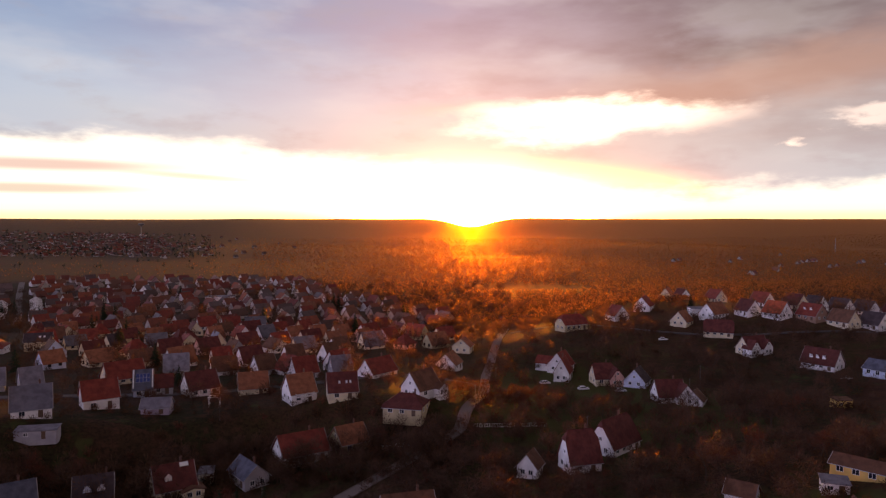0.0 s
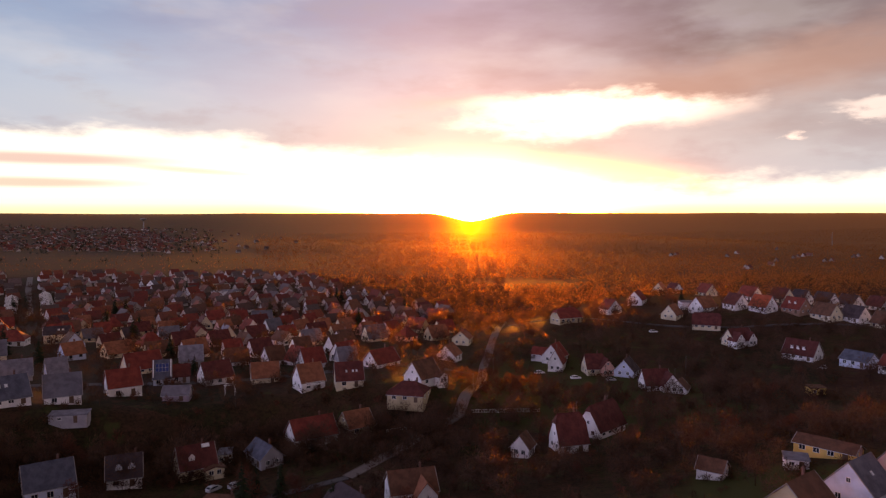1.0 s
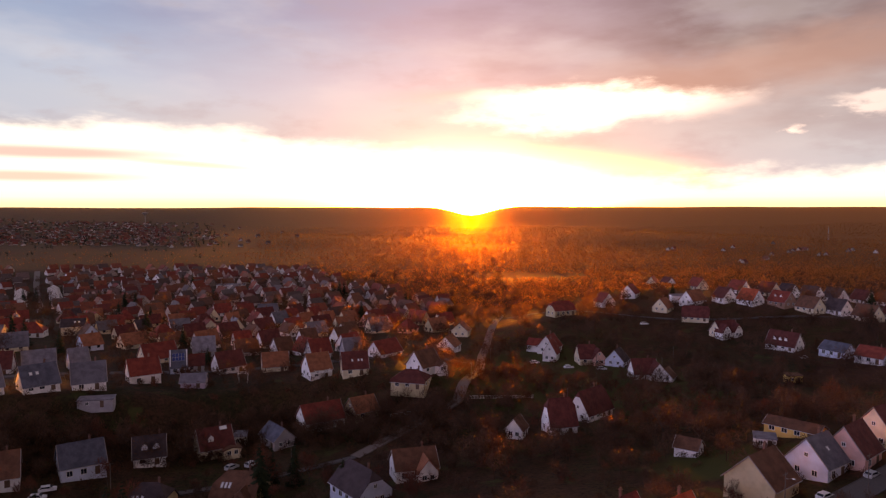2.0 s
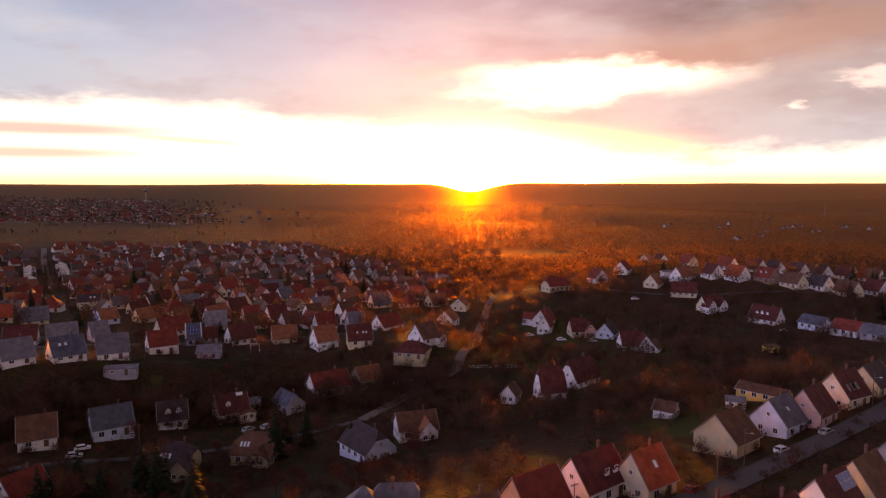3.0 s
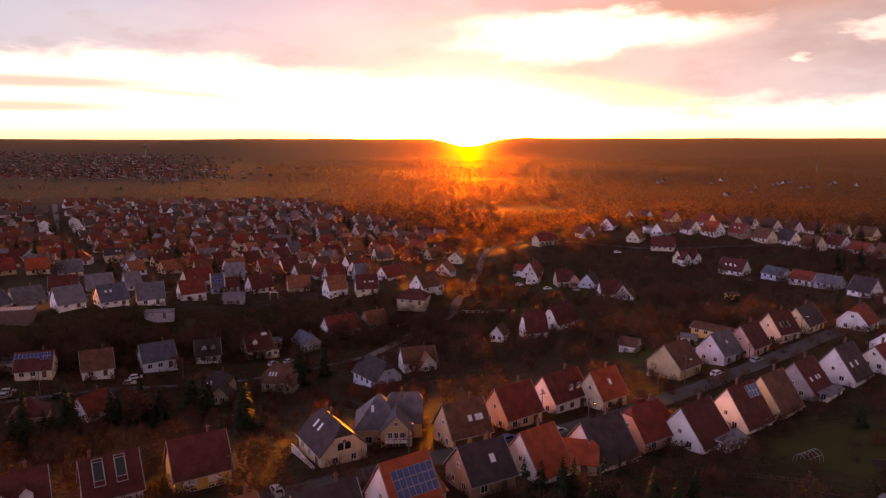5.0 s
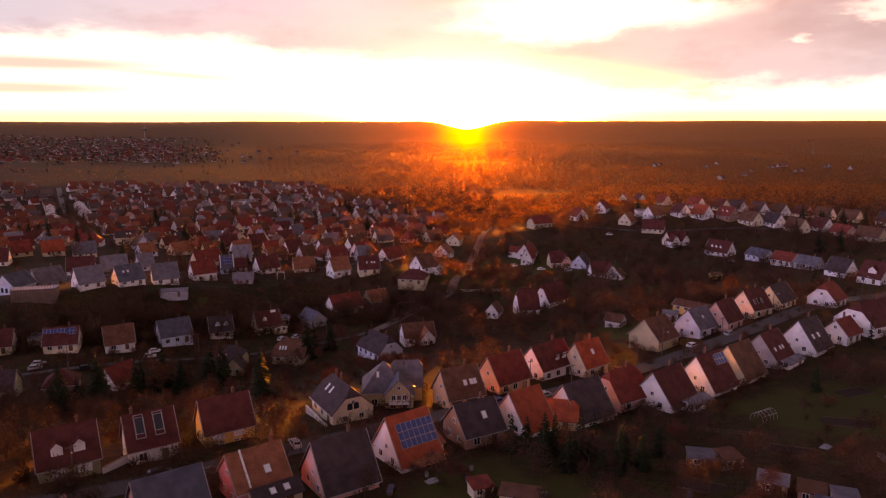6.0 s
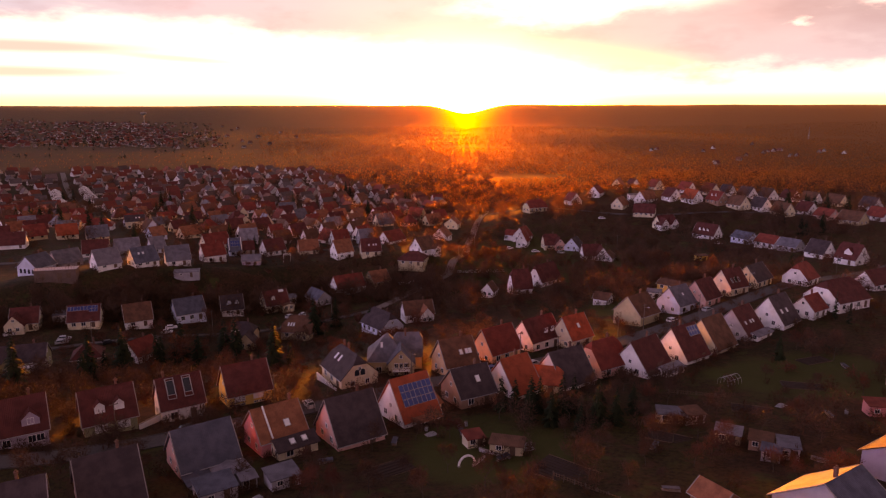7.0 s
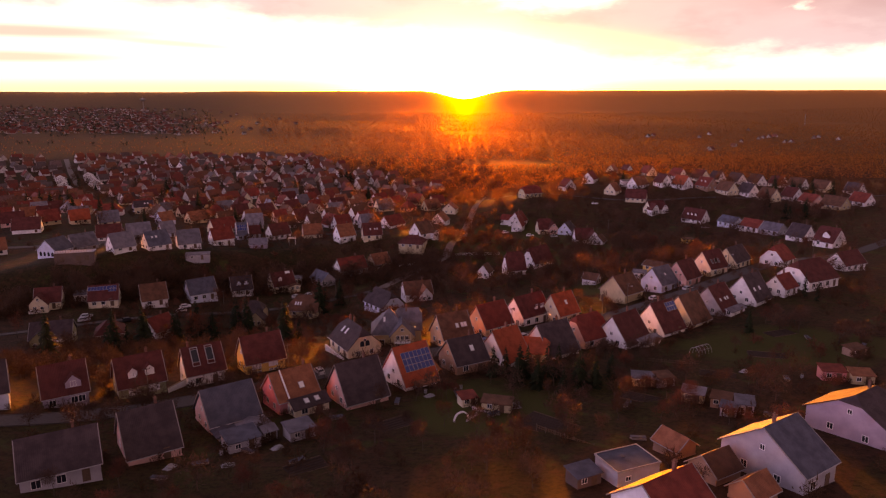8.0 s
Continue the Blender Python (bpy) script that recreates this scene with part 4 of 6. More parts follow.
house(-52.6, 262.1, 34, 9.7, 8.4, 2.8, 8.0, "white", "red", "in the second row")
h = house(-32.1, 220.2, 15, 9.8, 8.4, 3.0, 8.0, "cream", "maroon", "and small roof windows")
for u in (-1.0, 1.2, 2.4):
    skylight(h, slope_pose(8.4, 3.0, 8.0, u, 0.45), 0.5, 0.8)
house(-38.5, 260.2, 24, 8.0, 9.0, 2.8, 8.0, "grey", "lilac", "in the second row")
h = house(-7.0, 220.3, 47, 10.3, 8.4, 3.0, 8.0, "white", "brown", "and a white side porch")
annex(h, 3.5, -5.0, 90, 4.0, 4.0, 3.0, 4.2, "white", "brown")
house(-24.1, 255.5, 48, 12.7, 8.5, 2.5, 7.0, "white", "red", "in the second row")
house(-11.0, 210.0, -14, 12.5, 10.0, 2.6, 5.8, "tan", "maroon", "with a low hipped roof", hip=0.8)
house(2.6, 291.1, 70, 10.0, 8.5, 2.8, 7.0, "white", "rust", "beside the lane")
house(9.4, 330.3, 75, 9.0, 8.5, 3.4, 7.0, "cream", "rust", "beside the lane")
h = house(34.3, 173.4, 15, 9.0, 7.4, 3.2, 10.0, "white", "maroon", "with a tall clipped gable", hip=0.3)
h = house(46.4, 187.5, 44, 14.0, 8.0, 2.8, 9.0, "white", "maroon", "with a slanting pale gable", hip=0.2)
h = house(61.5, 141.9, -36, 6.5, 5.0, 2.5, 4.4, "white", "brown", "used as a garden shed", chim=(), sides=False)
house(21.5, 170.7, 65, 6.0, 5.0, 3.0, 6.0, "white", "brown", "with an arched entrance", chim=())
house(90.4, 146.7, -47, 14.0, 6.0, 2.6, 4.0, "yellow", "brown", "long and low behind the street", chim=())
h = house(49.3, 290.9, 60, 10.0, 8.5, 3.0, 8.0, "white", "red", "with a tall gable")
annex(h, 0.0, 6.5, 90, 8.0, 6.0, 3.2, 5.6, "white", "red")
house(48.2, 278.9, 70, 9.0, 6.0, 3.8, 9.0, "white", "red", "narrow and tall")
h = house(62.2, 271.7, 7, 8.5, 8.5, 3.0, 8.0, "cream", "maroon", "with two gables", hip=0.15)
annex(h, 4.0, -3.5, 90, 6.0, 5.5, 3.4, 7.0, "pink", "maroon", 0.2)
house(74.6, 267.0, 60, 9.0, 8.0, 2.6, 7.0, "blue", "dark", "with a bright front")
h = house(79.2, 244.2, 5, 10.4, 8.0, 2.6, 7.5, "white", "maroon", "and a cross gable")
annex(h, 4.0, -3.6, 90, 7.0, 6.5, 3.2, 7.0, "white", "maroon")
house(86.2, 237.3, 60, 7.0, 6.0, 2.1, 5.0, "white", "brown", "small and low", chim=())
h = house(151.5, 277.7, -54, 14.0, 8.5, 2.6, 8.0, "white", "maroon", "with three small dormers", hip=0.0)
for u in (-3.0, -0.5, 2.0):
    dormer(h, 8.5, 2.6, 8.0, u, 0.3, 1.3, 0.8, "white", "maroon", 0.7, 1.8)
h = house(136.8, 307.4, 21, 12.5, 8.0, 2.6, 7.5, "cream", "maroon", "and two front gables")
for u in (-4.0, 3.0):
    annex(h, u, -3.4, 90, 6.0, 5.0, 3.2, 6.6, "white", "maroon", 0.2)
h = house(180.1, 213.2, -64, 10.5, 9.0, 2.6, 8.0, "white", "dark", "with a pale porch roof")
h = house(184.4, 195.0, -62, 10.5, 10.5, 3.0, 9.0, "white", "maroon", "with a dormer", hip=0.1)
dormer(h, 10.0, 3.0, 9.0, 0.5, 0.2, 3.4, 1.6, "white", "maroon", 1.6)
house(95.2, 380.8, 110, 10.0, 9.0, 3.3, 8.2, "white", "red", "on the hillside")
house(116.7, 405.3, 60, 12.0, 9.0, 3.3, 8.2, "white", "red", "on the hillside")
house(144.7, 451.4, 60, 10.0, 8.5, 3.0, 8.0, "cream", "rust", "on the hillside")
house(158.4, 362.3, -75, 11, 8.8, 2.8, 8.0, "white", "maroon", "on the hillside")
house(168.5, 351.8, -64, 11.5, 9, 2.8, 8.2, "white", "orange", "with a bright new roof")
house(191.8, 333.6, -66, 12, 9, 2.8, 8.0, "cream", "brown", "above the gardens")
house(204.4, 330.1, -68, 11, 9, 2.8, 8.0, "white", "dark", "on the hillside")
house(212.7, 318.0, -70, 12, 9, 2.8, 8.0, "cream", "brown", "on the hillside")
house(229.0, 321.0, -72, 11, 9, 2.8, 8.0, "white", "maroon", "on the hillside")
house(232.5, 304.1, -74, 13, 9, 2.6, 6.6, "pink", "red", "low on the hillside")
house(237.8, 286.4, -63, 14, 9.5, 2.8, 7.6, "tan", "brown", "among dark trees")
house(178.2, 389.8, -65, 11, 8.8, 2.8, 7.8, "white", "red", "in the upper row")
house(189.2, 375.0, -67, 11, 8.8, 2.8, 8.0, "cream", "maroon", "in the upper row")
house(205.2, 384.1, -69, 10, 8.5, 2.8, 7.8, "white", "dark", "in the upper row")
house(220.7, 387.0, -71, 12, 9, 2.8, 8.2, "white", "dark", "in the upper row")
house(237.9, 392.2, -73, 12, 9, 2.8, 8.2, "white", "dark", "in the upper row")
house(252.1, 387.9, -75, 12, 9, 2.8, 8.0, "white", "maroon", "in the upper row")
house(260.4, 375.7, -64, 12, 9, 2.8, 8.0, "white", "brown", "in the upper row")
house(268.5, 359.1, -66, 13, 9, 2.8, 8.0, "cream", "brown", "in the upper row")
house(279.1, 337.6, -68, 11, 9, 2.8, 8.0, "white", "dark", "at the edge of the woods")
house(257.3, 292.9, -70, 12, 9, 2.8, 7.6, "white", "red", "at the edge of the woods")
house(169.5, 433.8, -72, 11, 8.8, 2.8, 7.8, "cream", "red", "in the upper row")
house(167.1, 488.5, -74, 10, 8.5, 2.8, 7.6, "white", "maroon", "in the upper row")
h = house(182.2, 344.4, -67, 12.0, 8.8, 2.8, 8.0, "brick", "red", "with two small dormers")
for u in (-2.0, 1.5):
    dormer(h, 8.8, 2.8, 8.0, u, 0.4, 1.3, 0.8, "white", "red", 0.7, 1.8)
house(122.7, 358.4, 50, 10.0, 8.5, 2.6, 7.4, "cream", "rust", "above the gardens")
house(132.8, 335.6, -24, 13.9, 8.6, 2.6, 7.6, "cream", "maroon", "with an arched gable", hip=0.2)
house(142.1, 366.1, 37, 14.0, 9.0, 2.8, 8.0, "white", "rust", "behind a long white shed")
house(64.0, 347.6, 24, 14.0, 9.0, 3.4, 7.6, "tan", "red", "standing alone on the meadow", hip=0.4)
house(164.3, 258.7, -64, 12.0, 8.0, 3.0, 6.0, "blue", "slate", "with a shallow slate roof", chim=())
house(170.3, 243.7, -58, 11.5, 8.5, 3.0, 6.4, "white", "red", "and a white front")
house(175.6, 232.1, -58, 11.0, 8.0, 2.8, 6.0, "grey", "grey", "half hidden by trees")
house(154.6, 131.1, 26, 12.5, 8.0, 3.0, 7.0, "white", "maroon", "at the upper end of the street")

# ---- houses nearest the viewer ----
house(55.0, -22.3, 33, 9.5, 14.2, 4.1, 9.0, "grey", "slate", "and a sunlit rear slope", chim=(-0.1,))
house(78.5, -6.4, 33, 11.0, 15.5, 4.0, 8.4, "mauve", "dark", "with a broad clipped gable", hip=0.25)
house(31.7, -38.7, 32, 10.1, 11.0, 4.0, 8.2, "white", "red", "and a sunlit rear slope")
house(-52.6, -5.4, 33, 9.7, 11.4, 2.4, 8.6, "pink", "dark", "near the street end")
house(-62.6, -16.8, 29, 12.4, 9.0, 3.4, 8.0, "grey", "dark", "near the street end")
house(-92.0, 9.6, 32, 9.6, 8.2, 3.6, 8.8, "blue", "dark", "at the end of the row")


def shed(x, y, yaw, L, W, h, wall, roof, label):
    """A low outbuilding with a slightly sloping sheet roof, a door and a window."""
    ob = thing("shed", label, "shed", pose(x, y, height(x, y), 0, 0, yaw), "sheds")
    part("wall", Shape().box(-L / 2, L / 2, -W / 2, W / 2, -1.5, h).mesh("wall", WALL[wall]), ob)
    part("roof", Shape().prism([(-L / 2 - 0.25, -W / 2 - 0.3, h + 0.03), (-L / 2 - 0.25, W / 2 + 0.3, h + 0.45), (-L / 2 - 0.25, W / 2 + 0.3, h + 0.6), (-L / 2 - 0.25, -W / 2 - 0.3, h + 0.16)], (L + 0.5, 0, 0)).mesh("roof", ROOF[roof]), ob)
    d = shared("sdoor", lambda: Shape().box(-0.5, 0.5, -0.05, 0.03, 0.0, 1.95).box(-0.58, 0.58, -0.06, 0.02, 1.95, 2.03).mesh("door", WOOD))
    part("door", d, ob, pose(L * 0.2, -W / 2, 0.05))
    window(ob, pose(-L * 0.22, -W / 2, 1.0), 0.9, 0.8)
    FOOTPRINTS.append((x, y, max(L, W) * 0.6))
    return ob


shed(47.0, 23, -12, 5.0, 3.2, 2.0, "tan", "grey", "weathered garden shed with a sheet roof")
shed(51.5, 22.6, 12, 3.6, 3.4, 2.0, "grey", "brown", "grey lean-to beside a shed")
shed(54.2, 11.8, -28, 4.4, 3.2, 2.1, "tan", "lilac", "shed with a light sheet roof")
shed(58.6, 8.2, -28, 3.8, 3.4, 2.0, "brick", "brown", "weathered shed in the gardens")
shed(61.6, 4.4, -20, 3.4, 3.6, 2.4, "grey", "grey", "grey shed with a dull roof")
shed(58.0, 3.0, -30, 3.0, 2.4, 1.9, "grey", "slate", "small grey hut between sheds")
shed(23.6, -24.5, 25, 4.5, 3.2, 2.0, "masonry", "slate", "low dark shed with a slate roof")
shed(7, 14, 20, 3.4, 3.0, 1.9, "cream", "red", "tiny red-roofed garden hut")
shed(13, 10, -15, 6.0, 3.0, 2.0, "tan", "brown", "low garden shed with a brown roof")
shed(80, 141, -20, 5.0, 4.0, 2.3, "white", "lilac", "white garden shed behind the street")
shed(-106, 181, 12, 10.0, 4.0, 2.2, "grey", "lilac", "long low shed on the wooded bank")
shed(-62, 181, 10, 3.5, 4.5, 2.6, "white", "lilac", "small shed with a white sheet roof")
shed(141, 377, 5, 16.0, 6.0, 3.0, "white", "lilac", "long white shed on the hillside")
shed(-202, 634, 12, 26.0, 9.0, 4.0, "white", "lilac", "long white hall among the houses")
shed(106, 42, 20, 5.0, 3.0, 1.8, "brick", "brown", "low shed at the garden edge")
shed(-26, 0, 33, 5.0, 4.0, 2.1, "grey", "grey", "grey shed in the back garden")
shed(-36, -4, 33, 6.0, 5.0, 2.2, "grey", "slate", "grey outbuilding behind the dark roof")
shed(-31.5, -1.0, 33, 2.6, 2.0, 1.9, "grey", "lilac", "tiny hut with a white sheet roof")
shed(90.4, 24.6, -10, 5.0, 3.6, 2.3, "rose", "red", "red-walled shed with a red sheet roof")
shed(95.5, 22.0, -10, 4.6, 3.6, 2.2, "tan", "rust", "tan shed beside a red one")
shed(-105, 94, 20, 5.0, 3.5, 2.2, "brick", "brown", "brown shed among fruit trees")
shed(-136, 138, 15, 6.5, 5.0, 2.5, "white", "lilac", "pale carport-like shed by a house")


shed(127.9, 222.7, 5, 5.5, 3.4, 2.4, "yellow", "brown", "small yellow shed among the gardens")


def garden_arch(x, y, yaw):
    """A white half ring that stands on two short piers, its span along x."""
    ob = thing("garden_arch", "white half-round garden arch beside a hut", "arch", pose(x, y, height(x, y), 0, 0, yaw))
    ring = [(1.7 * math.cos(math.pi * k / 14), -0.15, 1.7 * math.sin(math.pi * k / 14)) for k in range(15)]
    ring += [(1.4 * math.cos(math.pi * k / 14), -0.15, 1.4 * math.sin(math.pi * k / 14)) for k in range(14, -1, -1)]
    part("ring", Shape().prism(ring, (0, 0.3, 0)).mesh("ring", WHITE), ob, pose(0, 0, 0.3))
    for q in (-1.55, 1.55):
        part("pier", shared("pier", lambda: Shape().box(-0.2, 0.2, -0.2, 0.2, -0.5, 0.32).mesh("pier", CONCRETE)), ob, pose(q, 0, 0))


garden_arch(5.4, 4.8, 25)


def garage(x, y, yaw):
    """A flat-roofed garage with a parapet and a sectional door."""
    ob = thing("garage", "pale grey flat-roofed garage with a sectional door", "garage", pose(x, y, height(x, y), 0, 0, yaw))
    part("wall", Shape().box(-4.0, 4.0, -3.0, 3.0, -1.5, 2.9).mesh("wall", WALL["grey"]), ob)
    part("roof", Shape().box(-4.1, 4.1, -3.1, 3.1, 2.9, 3.02).box(-1.0, -0.3, 0.2, 0.9, 3.02, 3.25).mesh("roof", ROOF["slate"]), ob)
    part("parapet", Shape().box(-4.15, 4.15, -3.15, -3.0, 2.8, 3.14).box(-4.15, 4.15, 3.0, 3.15, 2.8, 3.14).box(-4.15, -4.0, -3.0, 3.0, 2.8, 3.14).box(4.0, 4.15, -3.0, 3.0, 2.8, 3.14).mesh("parapet", METAL), ob)
    door = part("garage_door", Shape().box(4.0, 4.05, -2.2, 2.2, 0.05, 2.3).mesh("garage_door", WALL["grey"]), ob)
    for i in range(4):
        part("slat", shared("gslat", lambda: Shape().box(4.05, 4.08, -2.15, 2.15, 0, 0.46).mesh("slat", WALL["mauve"])), door, pose(0, 0, 0.12 + 0.54 * i))
    window(ob, pose(-2.0, -3.0, 1.1), 0.9, 0.7)
    FOOTPRINTS.append((x, y, 5.0))


garage(31.0, -22.4, 22)


def terrace_block(x, y, yaw, L, W, h):
    """A retaining block of masonry with a coping and two cellar doors."""
    ob = thing("terrace", "brown masonry terrace with cellar doors below a house", "terrace", pose(x, y, height(x, y), 0, 0, yaw))
    part("wall", Shape().box(-L / 2, L / 2, -W / 2, W / 2, -2.5, h).mesh("wall", WALL["masonry"]), ob)
    part("coping", Shape().box(-L / 2 - 0.2, L / 2 + 0.2, -W / 2 - 0.2, W / 2 + 0.2, h, h + 0.2).mesh("coping", WALL["grey"]), ob)
    for u in (-0.3, 0.1, 0.32):
        part("door", shared("tdoor", lambda: Shape().box(-0.9, 0.9, -0.06, 0.04, 0.0, 2.0).box(-1.05, 1.05, -0.08, 0.03, 2.0, 2.15).mesh("door", WOOD)), ob, pose(u * L, -W / 2, 0.1))
    for i in range(int(L)):
        part("railing_post", shared("tpost", lambda: Shape().box(-0.04, 0.04, -0.04, 0.04, 0, 0.95).mesh("railing_post", POLE)), ob, pose(-L / 2 + 0.5 + i, -W / 2 + 0.1, h + 0.2))
    part("railing", Shape().box(-L / 2, L / 2, -W / 2 + 0.06, -W / 2 + 0.14, h + 1.15, h + 1.22).mesh("railing", POLE), ob)


terrace_block(-150, 161.5, 14, 15.0, 5.0, 3.6)


def garden_wall(x, y, yaw, length, tall=0.45, wall="grey"):
    ob = thing("garden_wall", "low rendered garden wall with a coping", "wall", pose(x, y, height(x, y), 0, 0, yaw), "garden walls")
    part("wall", Shape().box(-length / 2, length / 2, -0.13, 0.13, -0.8, tall).mesh("wall", WALL[wall]), ob)
    part("coping", Shape().box(-length / 2 - 0.06, length / 2 + 0.06, -0.2, 0.2, tall, tall + 0.09).mesh("coping", CONCRETE), ob)


for x, y, yaw, length in ((10.6, 8.9, -35, 6.5), (14.5, 12.5, 10, 7.0), (7.6, 5.8, 55, 4.0), (-44, 25, 33, 6.0), (-60, 12, 33, 7.0)):
    garden_wall(x, y, yaw, length)


garden_wall(-59.0, 29.6, 66, 9.0, 1.5, "white")


def greenhouse(x, y, yaw):
    """Bare hoops and rails of a small garden tunnel."""
    ob = thing("greenhouse_frame", "bare metal hoop frame of a garden greenhouse", "frame", pose(x, y, height(x, y), 0, 0, yaw))
    for i in range(5):
        hoop = Shape()
        p = [(0, 1.5 * math.cos(math.pi * k / 8), 0.3 + 1.7 * math.sin(math.pi * k / 8)) for k in range(9)]
        p = [(0, 1.5, -0.3)] + p + [(0, -1.5, -0.3)]
        for a, b in zip(p, p[1:]):
            hoop.tube(a, b, 0.045, 0.045, 5)
        part("hoop", hoop.mesh("hoop", METAL), ob, pose(-2.4 + 1.2 * i, 0, 0))
    for v, z in ((0, 2.0), (1.2, 1.4), (-1.2, 1.4)):
        part("rail", shared("ghrail", lambda: Shape().tube((-2.4, 0, 0), (2.4, 0, 0), 0.04, 0.04, 5).mesh("rail", METAL)), ob, pose(0, v, z))


greenhouse(68.4, 45.3, 30)


def clutter(x, y, seed):
    """A stack of boards under a sheet, leaning on blocks."""
    q = random.Random(seed)
    ob = thing("board_stack", "stack of weathered boards in a back garden", "boards", pose(x, y, height(x, y), 0, 0, q.uniform(0, 180)), "board stacks")
    for i in range(4):
        part("board", shared(("board", i), lambda: Shape().box(-1.3, 1.3, -0.35 + 0.05 * i, 0.35, 0, 0.12).mesh("board", WOOD if i % 2 else CONCRETE)), ob, pose(q.uniform(-0.2, 0.2), q.uniform(-0.1, 0.1), 0.02 + 0.13 * i, 0, 0, q.uniform(-8, 8)))
    part("cover", shared("cover", lambda: Shape().prism([(-1.4, -0.5, 0.54), (-1.4, 0.5, 0.62), (-1.4, 0.5, 0.66), (-1.4, -0.5, 0.58)], (2.8, 0, 0)).mesh("cover", ROOF["slate"])), ob)


for i, (x, y) in enumerate(((-34, -7), (-41, -12), (-46, -17.6), (23.6, -23.7), (12, 7), (56, 17), (66, 2), (40, 10), (-24, -12), (-8, 16), (5, 20), (80, 24), (101, 55), (112, 48), (-20, 8), (37, -8))):
    clutter(x, y, i)


def water_barrel(x, y):
    """A plastic barrel: a bulging drum with two hoops and a lid."""
    ob = thing("water_barrel", "pale plastic water barrel in a back garden", "barrel", pose(x, y, height(x, y)), "water barrels")
    part("drum", shared("drum", lambda: Shape().tube((0, 0, -0.1), (0, 0, 0.5), 0.3, 0.36, 12).tube((0, 0, 0.5), (0, 0, 1.0), 0.36, 0.3, 12).mesh("drum", PLASTIC)), ob)
    for z in (0.3, 0.7):
        part("hoop", shared("hoop", lambda: Shape().tube((0, 0, -0.03), (0, 0, 0.03), 0.37, 0.37, 12).mesh("hoop", METAL)), ob, pose(0, 0, z))
    part("lid", shared("lid", lambda: Shape().tube((0, 0, 0.0), (0, 0, 0.05), 0.32, 0.3, 12).mesh("lid", WOOD)), ob, pose(0, 0, 1.0))


def tarp(x, y, yaw, seed):
    """A crumpled sheet over a low heap, weighed down at the corners by bricks."""
    q = random.Random(seed)
    ob = thing("tarpaulin", "pale crumpled tarpaulin over a garden heap", "tarpaulin", pose(x, y, height(x, y), 0, 0, yaw), "tarpaulins")
    s, n = Shape(), 7
    for i in range(n):
        for j in range(n):
            u, v = i / (n - 1) * 2 - 1, j / (n - 1) * 2 - 1
            s.v.append((u * 1.2, v * 0.8, 0.06 + 0.55 * (1 - u * u) * (1 - v * v) + q.uniform(-0.07, 0.07)))
    s.f = [(i * n + j, (i + 1) * n + j, (i + 1) * n + j + 1, i * n + j + 1) for i in range(n - 1) for j in range(n - 1)]
    s.box(-1.2, 1.2, -0.8, 0.8, -0.5, 0.02)
    part("sheet", s.mesh("sheet", PLASTIC), ob)
    for u in (-1.1, 1.1):
        for v in (-0.7, 0.7):
            part("brick", shared("wbrick", lambda: Shape().box(-0.12, 0.12, -0.06, 0.06, 0, 0.08).mesh("brick", BRICK)), ob, pose(u, v, 0.1))


PLASTIC = plain("pale_plastic", (0.30, 0.31, 0.34), 0.55)
for x, y in ((-33.4, -2.6), (-38.6, -7.8), (-24.0, 3.4), (4.6, 22.8), (6.0, 23.6), (-2.0, 21.5), (60.2, 12.0), (49.6, 20.4), (36.8, -19.0), (84.0, 25.0)):
    water_barrel(x, y)
for i, (x, y, yaw) in enumerate(((-36.0, -12.5, 20), (-29.0, -5.5, 50), (-46.0, -13.0, 70), (-1.0, 19.5, 30), (17.0, 11.0, 10), (64.5, 8.5, -25), (73.0, 30.0, 40), (27.0, -20.5, 15))):
    tarp(x, y, yaw, i)


def garden_bed(x, y, yaw, L, W):
    """A dug bed: a low mound of soil with ridges between edging boards."""
    ob = thing("garden_bed", "dug brown vegetable bed with wooden edging", "garden bed", pose(x, y, height(x, y), 0, 0, yaw), "garden beds")
    part("soil", Shape().box(-L / 2, L / 2, -W / 2, W / 2, -0.5, 0.12).mesh("soil", SOIL), ob)
    k = int(W / 0.8)
    w = W / k
    row = Shape().prism([(-L / 2 + 0.1, -w * 0.45, 0.1), (-L / 2 + 0.1, w * 0.45, 0.1), (-L / 2 + 0.1, w * 0.2, 0.27), (-L / 2 + 0.1, -w * 0.2, 0.27)], (L - 0.2, 0, 0)).mesh("soil_ridge", SOIL)
    for i in range(k):
        part("soil_ridge", row, ob, pose(0, -W / 2 + (i + 0.5) * w, 0.0))
    for q in (-1, 1):
        part("edging_board", Shape().box(-L / 2, L / 2, -0.04, 0.04, -0.4, 0.24).mesh("edging_board", WOOD), ob, pose(0, q * (W / 2 + 0.05), 0))


for x, y, yaw, L, W in ((22, 0, -40, 11.0, 7.0), (44, 14, -30, 8.0, 4.0), (84, 42, -14, 9.0, 4.0), (-8, 4, 33, 8.0, 4.5), (66, 28, -20, 8.0, 4.0), (-22, -14, 33, 7.0, 4.0), (96, 60, 20, 8.0, 4.0)):
    garden_bed(x, y, yaw, L, W)
h = house(44.6, -23.4, 30, 6.5, 5.5, 2.2, 4.4, "brick", "brown", "used as an old barn", chim=(), wins=False)
h = house(41.5, -14.0, 120, 6.0, 4.5, 2.2, 3.8, "brick", "rust", "used as an old barn", chim=(), wins=False)
h = house(47.4, -31.0, 33, 6.0, 4.6, 2.0, 3.9, "brick", "rust", "used as an old barn", chim=(), wins=False)


